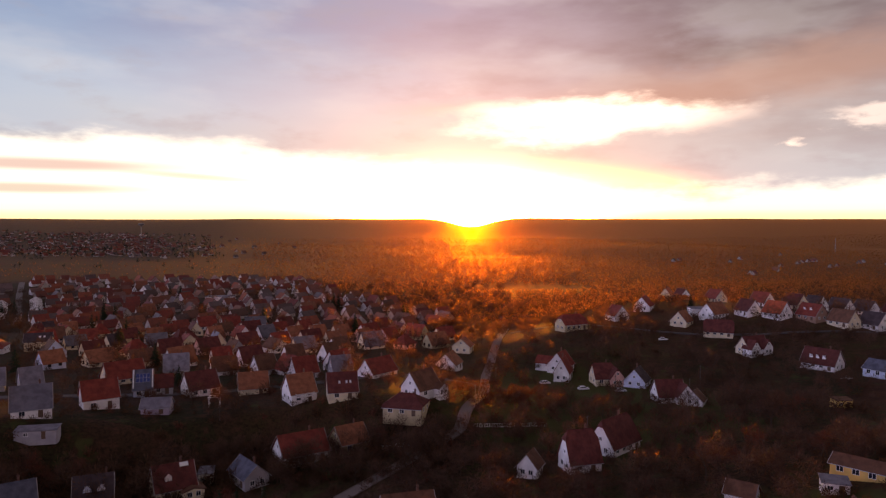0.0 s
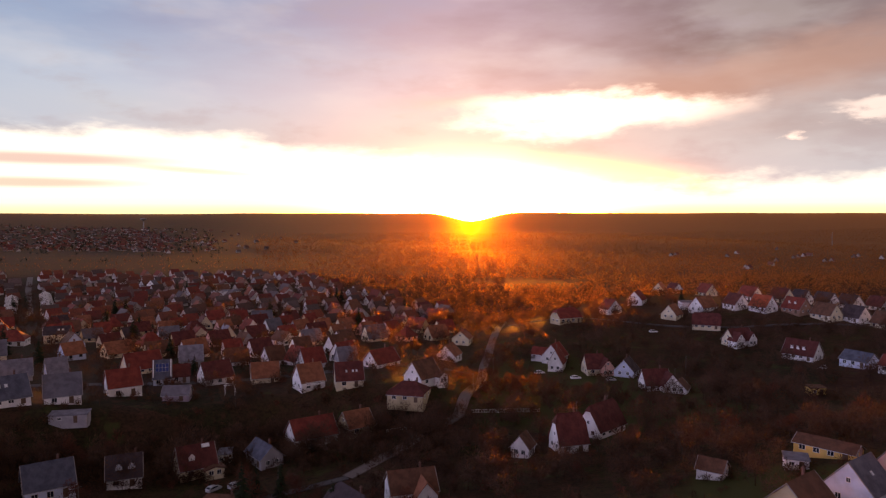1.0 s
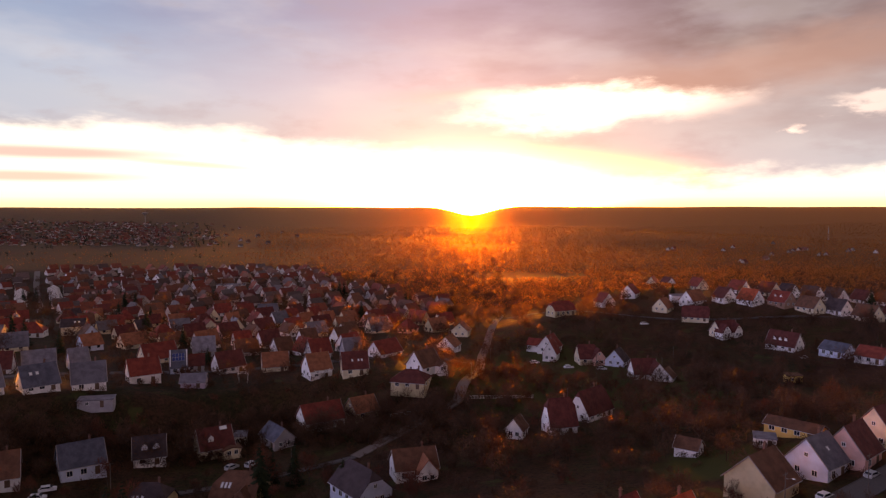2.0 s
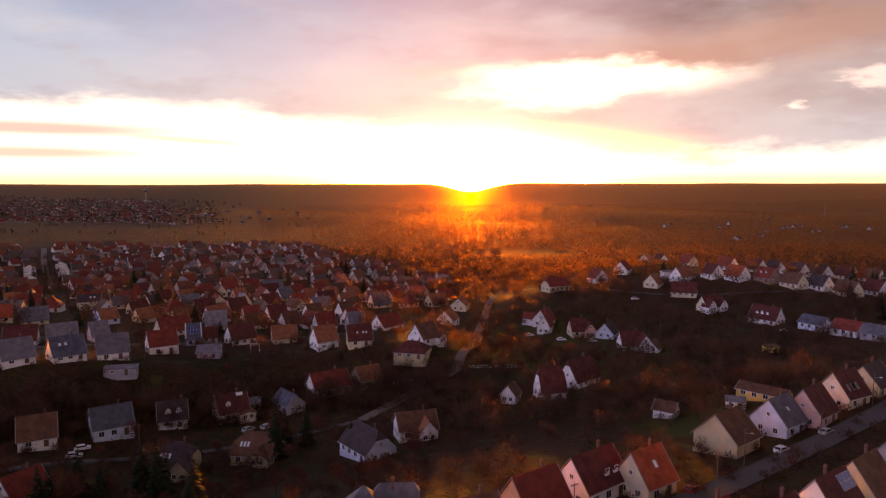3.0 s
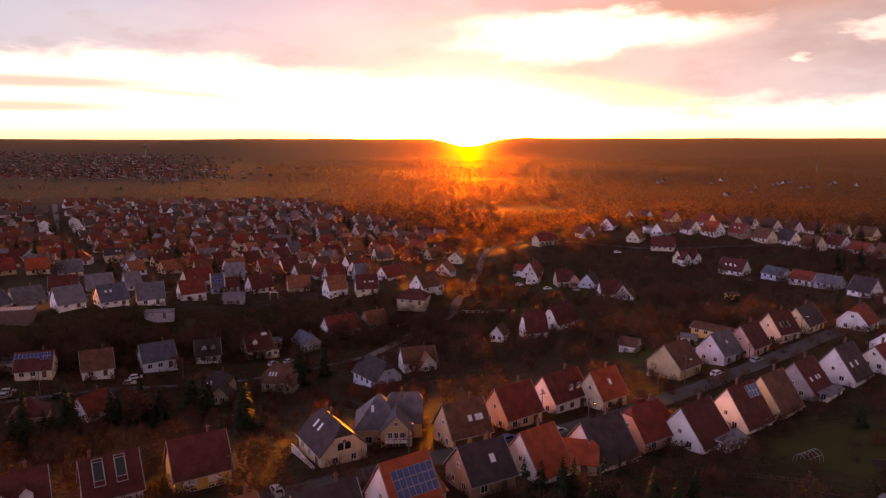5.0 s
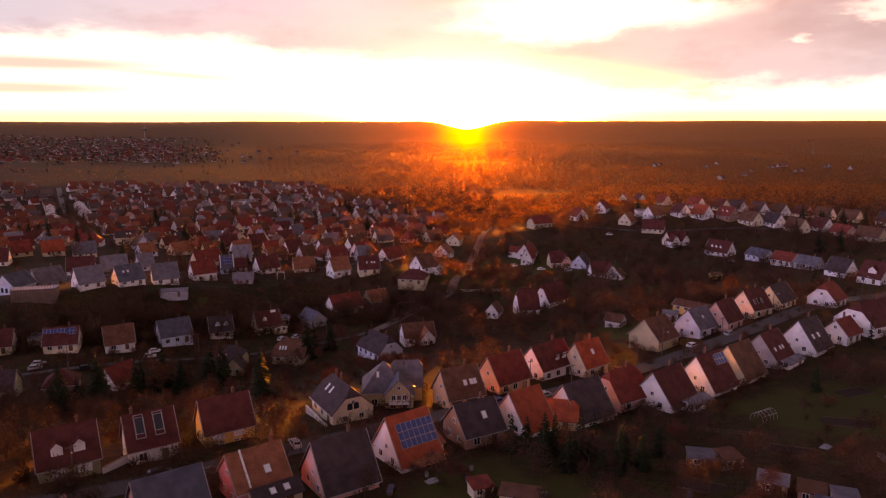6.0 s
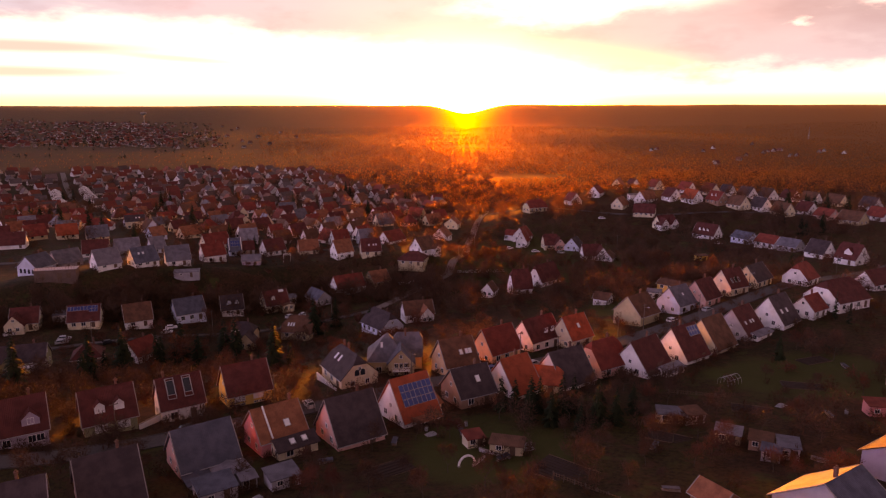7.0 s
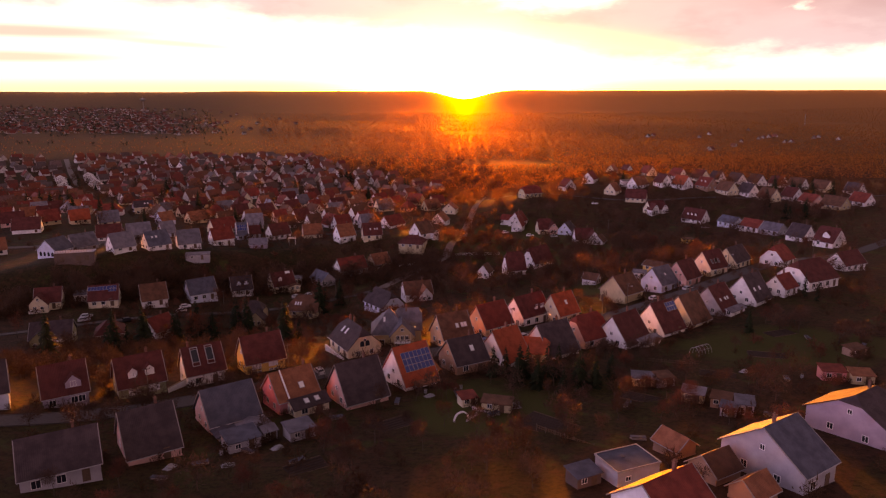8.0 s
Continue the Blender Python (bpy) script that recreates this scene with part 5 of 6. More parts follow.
# ---- the rest of the village, in rows ----
def small_house(x, y, yaw, L, W, eave, ridge, wall, roof, hip):
    ob = thing("house", f"distant {wall} village house with a {roof} tiled roof", "house", pose(x, y, height(x, y), 0, 0, yaw), "distant houses")
    part("wall", wall_mesh(L, W, eave, ridge, WALL[wall], hip), ob)
    part("roof", roof_mesh(L, W, eave, ridge, ROOF[roof], hip)[0], ob)
    x0 = L / 2 - 0.38
    a, b = window_mesh(1.3, 1.35, GLASS)
    for m in (pose(-x0, -W * 0.22, 1.1, 0, 0, -90), pose(-x0, W * 0.22, 1.1, 0, 0, -90), pose(-L * 0.22, -W / 2, 1.1), pose(L * 0.22, -W / 2, 1.1)):
        part("pane", b, ob, m)
    part("chimney", shared("smallchim", lambda: Shape().box(-0.3, 0.3, -0.3, 0.3, 0, 1.9).mesh("chimney", BRICK)), ob, pose(L * 0.15, 0.5, ridge - 1.0))
    FOOTPRINTS.append((x, y, L * 0.55))


def clear(x, y, gap):
    return all((x - a) ** 2 + (y - b) ** 2 > (r + gap) ** 2 for a, b, r in FOOTPRINTS)


def terraced_house(x, y, yaw, wall, roof):
    """One narrow house of a terrace: the ridge along the row, white party walls standing proud of the roof."""
    ob = thing("terraced_house", f"narrow terraced house with white party walls and {roof} roof", "house", pose(x, y, height(x, y), 0, 0, yaw), "terraced houses")
    part("wall", wall_mesh(7.4, 10.0, 4.6, 7.4, WALL[wall], 0.0), ob)
    part("roof", roof_mesh(7.2, 10.0, 4.6, 7.4, ROOF[roof], 0.0, 0.3)[0], ob)
    party = shared("party", lambda: Shape().prism([(-0.2, -5.4, -1.0), (-0.2, -5.4, 4.9), (-0.2, 0, 8.1), (-0.2, 5.4, 4.9), (-0.2, 5.4, -1.0)], (0.4, 0, 0)).mesh("party_wall", WALL["white"]))
    part("party_wall", party, ob, pose(-3.75, 0, 0))
    for u, z in ((-1.7, 1.0), (1.7, 1.0), (0.0, 3.2)):
        window(ob, pose(u, -5.0, z), 1.3, 1.35)
    FOOTPRINTS.append((x, y, 5.0))


for side, k0, k1 in ((-1, 0, 19), (1, 3, 9), (1, 11, 19)):
    for k in range(k0, k1):
        u = 14.0 + 7.6 * k
        terraced_house(-342 - 0.512 * u - side * 14.5 * 0.859, 560 + 0.859 * u - side * 14.5 * 0.512, 120.8, "cream" if k % 3 else "white", "brown" if k % 4 else "dark")
house(-205.0, 313.0, 16, 16.0, 10.5, 2.8, 7.0, "white", "red", "with a broad hipped front", hip=0.85)
h = house(-189.0, 325.5, 24, 12.0, 9.0, 5.2, 8.4, "cream", "dark", "and two storeys", rows=2)
for u in (0.8, 2.6):
    skylight(h, slope_pose(9.0, 5.2, 8.4, u, 0.5), 0.8, 1.0)
house(-222.0, 310.0, 14, 13.0, 9.0, 2.6, 5.6, "grey", "grey", "with a long low roof")
house(-118.0, 438.0, 22, 13.0, 9.5, 4.4, 8.6, "cream", "grey", "and a tall front")
house(-134.0, 440.0, 34, 12.0, 9.0, 3.0, 8.4, "white", "red", "with a steep gable")
house(-150.0, 442.0, 34, 12.0, 9.0, 3.0, 8.4, "white", "red", "with a steep gable")
house(-301.0, 708.0, 80, 9.0, 9.0, 6.0, 11.0, "white", "grey", "tall and narrow in the village")
shed(-146.0, 391.0, 32, 9.0, 6.5, 2.6, "white", "sheet", "shed with a bright sheet-metal roof")

rng = random.Random(11)
WALLS = ["white"] * 5 + ["cream"] * 3 + ["grey", "tan", "blue", "pink"]
ROOFS = ["red"] * 4 + ["maroon"] * 4 + ["rust"] * 4 + ["brown", "brown", "orange", "grey", "lilac", "dark"]
count, joined = 0, []
for k in range(24):
    x = -620.0
    while x < 62.0:
        x += rng.uniform(13.0, 18.0)
        y = 285 + 31.0 * k + 0.21 * x + rng.uniform(-5, 5)
        far = 850 - 0.0006 * (x + 420) ** 2 if x < -150 else 772 - 1.75 * (x + 150)
        lane = abs((x + 342) * 0.86 + (y - 560) * 0.51) < 12
        if y > far or y < 262 or lane or not clear(x, y, 5.0) or abs(x - 18) < 12 or (x > -40 and y < 330) or (x > 22 and y < 520):
            continue
        L = rng.uniform(8.5, 12.5)
        if y > 425 or count > 175:
            joined.append((x, y))
            FOOTPRINTS.append((x, y, 5.5))
            continue
        small_house(x, y, 42 + rng.uniform(-10, 10) + (90 if rng.random() < 0.15 else 0), L, rng.uniform(7.5, 9.0), rng.uniform(2.4, 3.1), rng.uniform(6.8, 8.6), rng.choice(WALLS), rng.choice(ROOFS), 1.0 if rng.random() < 0.12 else 0.0)
        count += 1
for x, y in ((-235, 175), (-205, 160), (-180, 120), (-200, 95), (-170, 90), (-146, 62), (-170, 52), (-120, 40), (-142, 20), (-105, 20), (-230, 120), (-246, 212), (-205, 195)):
    if clear(x, y, 2.0):
        small_house(x, y, 33 + rng.uniform(-8, 8), rng.uniform(9, 12), 8.6, 3.2, rng.uniform(7.2, 8.4), rng.choice(WALLS), rng.choice(ROOFS), 0.0)


def far_houses(name, label, spots, seed, wall=None, size=1.0):
    """Many tiny far houses in one mesh for walls and one for roofs."""
    q = random.Random(seed)
    w, r = Shape(), Shape()
    for x, y in spots:
        z = height(x, y)
        L, W, e, p = (size * v for v in (q.uniform(4.4, 6.2), q.uniform(3.7, 4.6), q.uniform(2.3, 3.1), q.uniform(6.6, 8.4)))
        a = radians(q.choice([48, 55, 40, 130]) + q.uniform(-10, 10))
        c, s = math.cos(a), math.sin(a)
        f = lambda u, v, h: (x + u * c - v * s, y + u * s + v * c, z + h)
        w.prism([f(-L, -W, -4), f(-L, -W, e), f(-L, 0, p - 0.2), f(-L, W, e), f(-L, W, -4)], (2 * L * c, 2 * L * s, 0))
        for side in (-1, 1):
            r.prism([f(-L - 0.4, 0, p + 0.1), f(-L - 0.4, side * (W + 0.5), e - 0.3), f(-L - 0.4, side * (W + 0.5), e - 0.6), f(-L - 0.4, 0, p - 0.2)], ((2 * L + 0.8) * c, (2 * L + 0.8) * s, 0))
    ob = thing(name, label, "houses", Matrix.Identity(4))
    tagged(ob, kind="stuff")
    tagged(part("walls", w.mesh("walls", wall or FAR_WALL), ob), kind="stuff")
    tagged(part("roofs", r.mesh("roofs", FAR_ROOF), ob), kind="stuff")


FOOTPRINTS.append((-33.5, 60.5, 5.0))
spots = []
while len(spots) < 1050:
    y = rng.uniform(1270, 2450)
    x = rng.uniform(-0.72 * y - 60, -0.39 * y + rng.choice((-90, -40, 0, 40, 120, 380)) * rng.random())
    if rng.random() < 0.75 - 0.3 * math.sin(x / 90.0 + y / 140.0):
        spots.append((x, y))
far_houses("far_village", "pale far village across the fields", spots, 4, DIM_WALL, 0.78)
spots = [(407, 1235), (426, 1263), (492, 1198), (534, 1258), (641, 1330), (520, 1077), (467, 981), (574, 1131), (592, 1153), (607, 1163), (622, 1173), (582, 1051), (593, 1052), (669, 1124), (690, 1149), (407, 926), (404, 908), (697, 1096)]
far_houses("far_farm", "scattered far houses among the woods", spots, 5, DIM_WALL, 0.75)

far_houses("upper_village", "dense rows of red-roofed houses in the village", joined, 6)

# ---- street furniture, cars, fences ----
def utility_pole(x, y, yaw, tall=8.5, lamp=False):
    ob = thing("utility_pole", "weathered concrete utility pole with insulators" + (" and street lamp" if lamp else ""), "pole", pose(x, y, height(x, y), 0, 0, yaw), "poles")
    part("post", shared(("post", tall), lambda: Shape().tube((0, 0, -0.6), (0, 0, tall), 0.13, 0.08, 8).mesh("post", POLE)), ob)
    part("crossarm", shared("arm", lambda: Shape().box(-0.8, 0.8, -0.05, 0.05, -0.06, 0.06).mesh("crossarm", POLE)), ob, pose(0, 0, tall - 0.4))
    for u in (-0.7, 0.0, 0.7):
        part("insulator", shared("insul", lambda: Shape().tube((0, 0, 0), (0, 0, 0.2), 0.05, 0.03, 6).mesh("insulator", POLE)), ob, pose(u, 0, tall - 0.34))
    if lamp:
        part("lamp_arm", shared("larm", lambda: Shape().tube((0, 0, 0), (0, -1.4, 0.4), 0.04, 0.03, 6).mesh("lamp_arm", METAL)), ob, pose(0, 0, tall - 1.2))
        part("lamp_head", shared("lhead", lambda: Shape().prism([(-0.14, -1.3, 0.34), (0.14, -1.3, 0.34), (0.09, -1.3, 0.5), (-0.09, -1.3, 0.5)], (0, -0.6, 0.05)).mesh("lamp_head", METAL)), ob, pose(0, 0, tall - 1.2))


for i, (x, y) in enumerate(((-62, 18), (-35, 34), (-6, 51), (22, 67), (31, 62), (51, 80), (63, 96), (82, 102), (108, 126), (132, 138), (160, 164))):
    utility_pole(x, y, 33, 8.5, i % 2 == 0)
for x, y in ((-118, 121), (-84, 143), (-42, 160), (10, 215), (20, 262), (22, 300), (51, 200), (40, 192), (86, 242), (97, 262), (62, 250)):
    utility_pole(x, y, 60, 8.0)


CAR_PAINT = {k: plain(k + "_car_paint", c, 0.3) for k, c in (("white", (0.78, 0.78, 0.80)), ("silver", (0.45, 0.46, 0.48)), ("blue", (0.05, 0.10, 0.28)), ("red", (0.35, 0.03, 0.03)), ("black", (0.02, 0.02, 0.022)))}
RUBBER = plain("rubber", (0.02, 0.02, 0.02), 0.8)


def car(x, y, yaw, paint):
    ob = thing("car", f"{paint} hatchback car parked by the road", "car", pose(x, y, height(x, y) + 0.16, 0, 0, yaw), "parked cars")
    def make():
        side = [(-2.05, 0.25), (2.05, 0.25), (2.1, 0.7), (1.15, 0.92), (0.5, 1.42), (-1.35, 1.45), (-2.0, 0.95)]
        s = Shape().prism([(a, -0.82, b) for a, b in side], (0, 1.64, 0))
        s.v = [(a, q * (0.84 if b > 1.2 else 1.0), b) for a, q, b in s.v]
        return s.mesh("body", CAR_PAINT[paint])
    part("body", shared(("car", paint), make), ob)
    part("windscreen", shared("wind", lambda: Shape().prism([(1.1, -0.66, 0.97), (0.56, -0.62, 1.36), (0.56, 0.62, 1.36), (1.1, 0.66, 0.97)], (0.03, 0, 0.02)).mesh("windscreen", GLASS)), ob)
    part("rear_window", shared("rearw", lambda: Shape().prism([(-1.9, -0.62, 1.05), (-1.45, -0.6, 1.38), (-1.45, 0.6, 1.38), (-1.9, 0.62, 1.05)], (-0.04, 0, 0.02)).mesh("rear_window", GLASS)), ob)
    for q in (-1, 1):
        part("side_window", shared(("sidew", q), lambda: Shape().prism([(0.9, q * 0.79, 0.96), (0.45, q * 0.715, 1.33), (-1.25, q * 0.715, 1.36), (-1.6, q * 0.79, 0.98)], (0, q * 0.02, 0)).mesh("side_window", GLASS)), ob)
        for u in (-1.3, 1.3):
            part("wheel", shared("wheel", lambda: Shape().tube((0, -0.1, 0), (0, 0.1, 0), 0.31, 0.31, 14).mesh("wheel", RUBBER)), ob, pose(u, q * 0.76, 0.27))


for x, y, yaw, paint in ((-28.1, 35.9, 118, "white"), (-126, 116.5, 30, "silver"), (-98, 135, 20, "white"), (104, 329, 10, "white"), (25, 63.5, 33, "silver"), (14, 59.5, 33, "blue"), (-112, 120, 35, "black"), (88, 110.5, 33, "silver"), (48, 83.5, 33, "red"), (53, 262, 10, "white"), (66, 258, 5, "silver"), (40, 272, 20, "white"), (150, 258, 20, "white"), (-58, 150, 15, "silver"), (-98, 139.5, 25, "white"), (-126.8, 120, 20, "silver"), (-147, 123, 40, "white"), (-59, 161.5, 60, "silver"), (-54, 163.5, 60, "silver"), (74, 102.5, 33, "white"), (-50, 24, 33, "black")):
    car(x, y, yaw, paint)


def van(x, y, yaw):
    ob = thing("van", "white delivery van parked beside a house", "van", pose(x, y, height(x, y) + 0.1, 0, 0, yaw))
    side = [(-2.6, 0.3), (2.6, 0.3), (2.6, 1.0), (2.0, 1.2), (1.5, 2.0), (1.2, 2.2), (-2.55, 2.25)]
    part("body", Shape().prism([(a, -0.95, b) for a, b in side], (0, 1.9, 0)).mesh("body", CAR_PAINT["white"]), ob)
    part("windscreen", Shape().prism([(1.98, -0.8, 1.26), (1.56, -0.8, 1.94), (1.56, 0.8, 1.94), (1.98, 0.8, 1.26)], (0.03, 0, 0.02)).mesh("windscreen", GLASS), ob)
    for q in (-1, 1):
        part("side_window", Shape().prism([(1.7, q * 0.95, 1.25), (1.4, q * 0.95, 1.85), (0.6, q * 0.95, 1.85), (0.6, q * 0.95, 1.25)], (0, q * 0.02, 0)).mesh("side_window", GLASS), ob)
        for u in (-1.7, 1.7):
            part("wheel", shared("wheel", lambda: Shape().tube((0, -0.1, 0), (0, 0.1, 0), 0.31, 0.31, 14).mesh("wheel", RUBBER)), ob, pose(u, q * 0.88, 0.3))


van(-119, 88, 60)


def fence(x, y, yaw, length, tall, label, mat):
    """Posts, two rails and upright slats, each a part."""
    ob = thing("fence", label, "fence", pose(x, y, height(x, y), 0, 0, yaw), "fences")
    k = int(length / 2.0)
    for i in range(k + 1):
        part("post", shared(("fpost", tall), lambda: Shape().box(-0.05, 0.05, -0.05, 0.05, -0.8, tall + 0.1).mesh("post", POLE)), ob, pose(-length / 2 + i * length / k, 0, 0))
    for z in (0.25, tall - 0.15):
        part("rail", shared(("rail", length), lambda: Shape().box(-length / 2, length / 2, -0.09, -0.06, -0.04, 0.04).mesh("rail", mat)), ob, pose(0, 0, z))
    for i in range(int(length / 0.5)):
        part("slat", shared(("slat", tall, mat.name), lambda: Shape().box(-0.07, 0.07, -0.12, -0.09, 0.05, tall).mesh("slat", mat)), ob, pose(-length / 2 + 0.25 + i * 0.5, 0, 0))


fence(20, 206, 3, 22, 1.3, "pale picket fence beside the lane", WHITE)
fence(-10, 196, 25, 16, 1.2, "pale picket fence by a garden", WHITE)
fence(-38, 203, 10, 18, 1.2, "grey fence below the bank", CONCRETE)
fence(58, 38, -14, 12, 0.9, "dark wooden garden fence in rough grass", WOOD)
fence(24, -6, -40, 12, 0.8, "dark wooden fence along a garden plot", WOOD)


def frame_stand(x, y, yaw):
    ob = thing("pergola", "white open pergola frame on the slope", "pergola", pose(x, y, height(x, y), 0, 0, yaw))
    for u in (-1.6, 1.6):
        for v in (-1.2, 1.2):
            part("post", shared("ppost", lambda: Shape().box(-0.09, 0.09, -0.09, 0.09, -1.5, 3.4).mesh("post", WHITE)), ob, pose(u, v, 0))
    for v in (-1.2, 1.2):
        part("beam", shared("pbeam", lambda: Shape().box(-1.9, 1.9, -0.09, 0.09, 0, 0.2).mesh("beam", WHITE)), ob, pose(0, v, 3.4))


frame_stand(-71, 215.5, 10)


def water_tower(x, y):
    """A slim shaft that flares into a wide flat bowl, with a ring of ribs and a mast."""
    ob = thing("water_tower", "pale concrete water tower with a wide bowl", "water tower", pose(x, y, height(x, y)))
    part("shaft", Shape().tube((0, 0, -3), (0, 0, 40), 1.7, 1.3, 16).mesh("shaft", CONCRETE), ob)
    s = Shape()
    s.tube((0, 0, 37), (0, 0, 43), 1.7, 10.0, 20).tube((0, 0, 43), (0, 0, 46), 10.0, 10.0, 20).tube((0, 0, 46), (0, 0, 47.5), 10.0, 2.0, 20)
    part("bowl", s.mesh("bowl", CONCRETE), ob)
    rib = Shape().prism([(2.7, -0.25, 37), (10.1, -0.25, 43), (10.1, -0.25, 44), (2.7, -0.25, 38.5)], (0, 0.5, 0)).mesh("rib", CONCRETE)
    for i in range(10):
        part("rib", rib, ob, pose(0, 0, 0, 0, 0, 36 * i))
    part("mast", Shape().tube((0, 0, 47), (0, 0, 54), 0.25, 0.1, 6).mesh("mast", METAL), ob)


def lattice_mast(x, y, tall):
    ob = thing("mast", "thin grey lattice radio mast on the far slope", "mast", pose(x, y, height(x, y)))
    for i in range(3):
        a, b = 2.09 * i, 2.09 * (i + 1)
        part("leg", Shape().tube((1.6 * math.cos(a), 1.6 * math.sin(a), -1), (0.3 * math.cos(a), 0.3 * math.sin(a), tall), 0.14, 0.08, 5).mesh("leg", METAL), ob)
        for k in range(10):
            r0, r1 = 1.6 - 0.13 * k, 1.6 - 0.13 * (k + 1)
            part("brace", Shape().tube((r0 * math.cos(a), r0 * math.sin(a), tall * k / 10), (r1 * math.cos(b), r1 * math.sin(b), tall * (k + 1) / 10), 0.07, 0.07, 4).mesh("brace", METAL), ob)


water_tower(-990, 2300)
lattice_mast(902, 1610, 32)

# ---- plants ----
def limb(s, rs, p, d, length, r, depth, tips):
    """Tapered branches that fork; tips collects the ends."""
    segs = 2 if depth > 1 else 1
    for i in range(segs):
        e = p + d * (length / segs)
        s.tube(p, e, r, r * 0.72, 5 if depth > 2 else 3)
        p, r = e, r * 0.72
        d = (d + Vector((rs.uniform(-1, 1), rs.uniform(-1, 1), rs.uniform(-0.2, 0.6))) * 0.16).normalized()
    if depth == 0:
        tips.append((p, d))
        return
    for _ in range(3 if depth > 1 else 4):
        v = Vector((rs.uniform(-1, 1), rs.uniform(-1, 1), rs.uniform(-0.1, 0.7)))
        limb(s, rs, p, (d * 0.75 + v * 0.8).normalized(), length * rs.uniform(0.58, 0.8), r * 0.68, depth - 1, tips)


def spray(s, rs, p, d, count, reach, width):
    """A fan of thin twigs, each a slim folded blade."""
    for _ in range(count):
        v = (d + Vector((rs.uniform(-1, 1), rs.uniform(-1, 1), rs.uniform(-0.7, 0.9)))).normalized()
        e = p + v * reach * rs.uniform(0.5, 1.0)
        u = v.orthogonal().normalized() * width
        b = p + v * reach * 0.1
        k = len(s.v)
        s.v += [tuple(b - u), tuple(b + u), tuple(e), tuple((b + e) / 2 + v.cross(u) * 1.5)]
        s.f += [(k, k + 1, k + 3), (k + 1, k + 2, k + 3)]


def haze(s, rs, centre, rx, rz, count, reach, width, low=-0.7):
    """Fine twigs that fill an uneven crown, each a slim blade pointing out and up."""
    lumps = [(Vector((rs.uniform(-0.55, 0.55) * rx, rs.uniform(-0.55, 0.55) * rx, rs.uniform(-0.5, 0.6) * rz)), rs.uniform(0.35, 0.6)) for _ in range(7)]
    for _ in range(count):
        c, k = lumps[rs.randrange(7)]
        d = Vector((rs.gauss(0, 1), rs.gauss(0, 1), rs.gauss(0, 1))).normalized()
        p = c + Vector((d.x * rx * k, d.y * rx * k, d.z * rz * k)) * rs.uniform(0.3, 1.0)
        if p.z < low * rz:
            continue
        p += centre
        v = (d + Vector((rs.uniform(-0.6, 0.6), rs.uniform(-0.6, 0.6), rs.uniform(0.0, 0.9)))).normalized()
        u = v.orthogonal().normalized()
        u = (u * math.cos(rs.uniform(0, 6.28)) + v.cross(u) * math.sin(rs.uniform(0, 6.28))) * width
        e = p + v * reach * rs.uniform(0.5, 1.2)
        n = len(s.v)
        s.v += [tuple(p - u), tuple(p + u), tuple(e)]
        s.f.append((n, n + 1, n + 2))


def bare_tree(seed, tall, mat):
    rs = random.Random(seed)
    s, tips = Shape(), []
    limb(s, rs, Vector((0, 0, -0.4)), Vector((rs.uniform(-0.05, 0.05), rs.uniform(-0.05, 0.05), 1)).normalized(), tall * 0.34, tall * 0.024, 3, tips)
    c = Shape()
    for p, d in tips:
        spray(c, rs, p, d, 3, tall * 0.12, tall * 0.003)
    haze(c, rs, Vector((0, 0, tall * 0.66)), tall * 0.42, tall * 0.38, 950, tall * 0.11, tall * 0.0062)
    return s.mesh("trunk", BARK), c.mesh("crown", mat)


def conifer(seed, tall, wide):
    rs = random.Random(seed)
    s = Shape().tube((0, 0, -0.4), (0, 0, tall * 0.95), tall * 0.022, 0.02, 7)
    c = Shape()
    z = tall * 0.08
    while z < tall:
        r = wide * (1 - z / tall) ** 0.85 + 0.1
        for i in range(9):
            q = rs.uniform(0, 6.28)
            e = Vector((math.cos(q) * r * rs.uniform(0.7, 1.1), math.sin(q) * r * rs.uniform(0.7, 1.1), z - r * 0.3 * rs.uniform(0.3, 1.2)))
            p = Vector((0, 0, z + 0.1))
            side = Vector((-math.sin(q), math.cos(q), 0.0))
            for j in range(4):
                a = p.lerp(e, 0.2 + 0.2 * j)
                w = side * r * 0.26 * (1.1 - 0.2 * j)
                b = p.lerp(e, min(1.0, 0.55 + 0.2 * j)) - Vector((0, 0, r * 0.1))
                k = len(c.v)
                c.v += [tuple(a), tuple(b + w), tuple(b - w * rs.uniform(0.6, 1.2)), tuple(b + (b - a) * 0.35)]
                c.f += [(k, k + 1, k + 3), (k, k + 3, k + 2)]
        z += tall * 0.045
    return s.mesh("trunk", BARK), c.mesh("crown", NEEDLE)


def shrub(seed, tall, mat):
    rs = random.Random(seed)
    s = Shape()
    haze(s, rs, Vector((0, 0, tall * 0.45)), tall * 0.75, tall * 0.55, 130, tall * 0.34, tall * 0.028)
    for _ in range(5):
        a = rs.uniform(0, 6.28)
        s.tube((0, 0, -0.2), (math.cos(a) * tall * 0.4, math.sin(a) * tall * 0.4, tall * 0.7), 0.04, 0.015, 3)
    return s.mesh("twigs", mat)


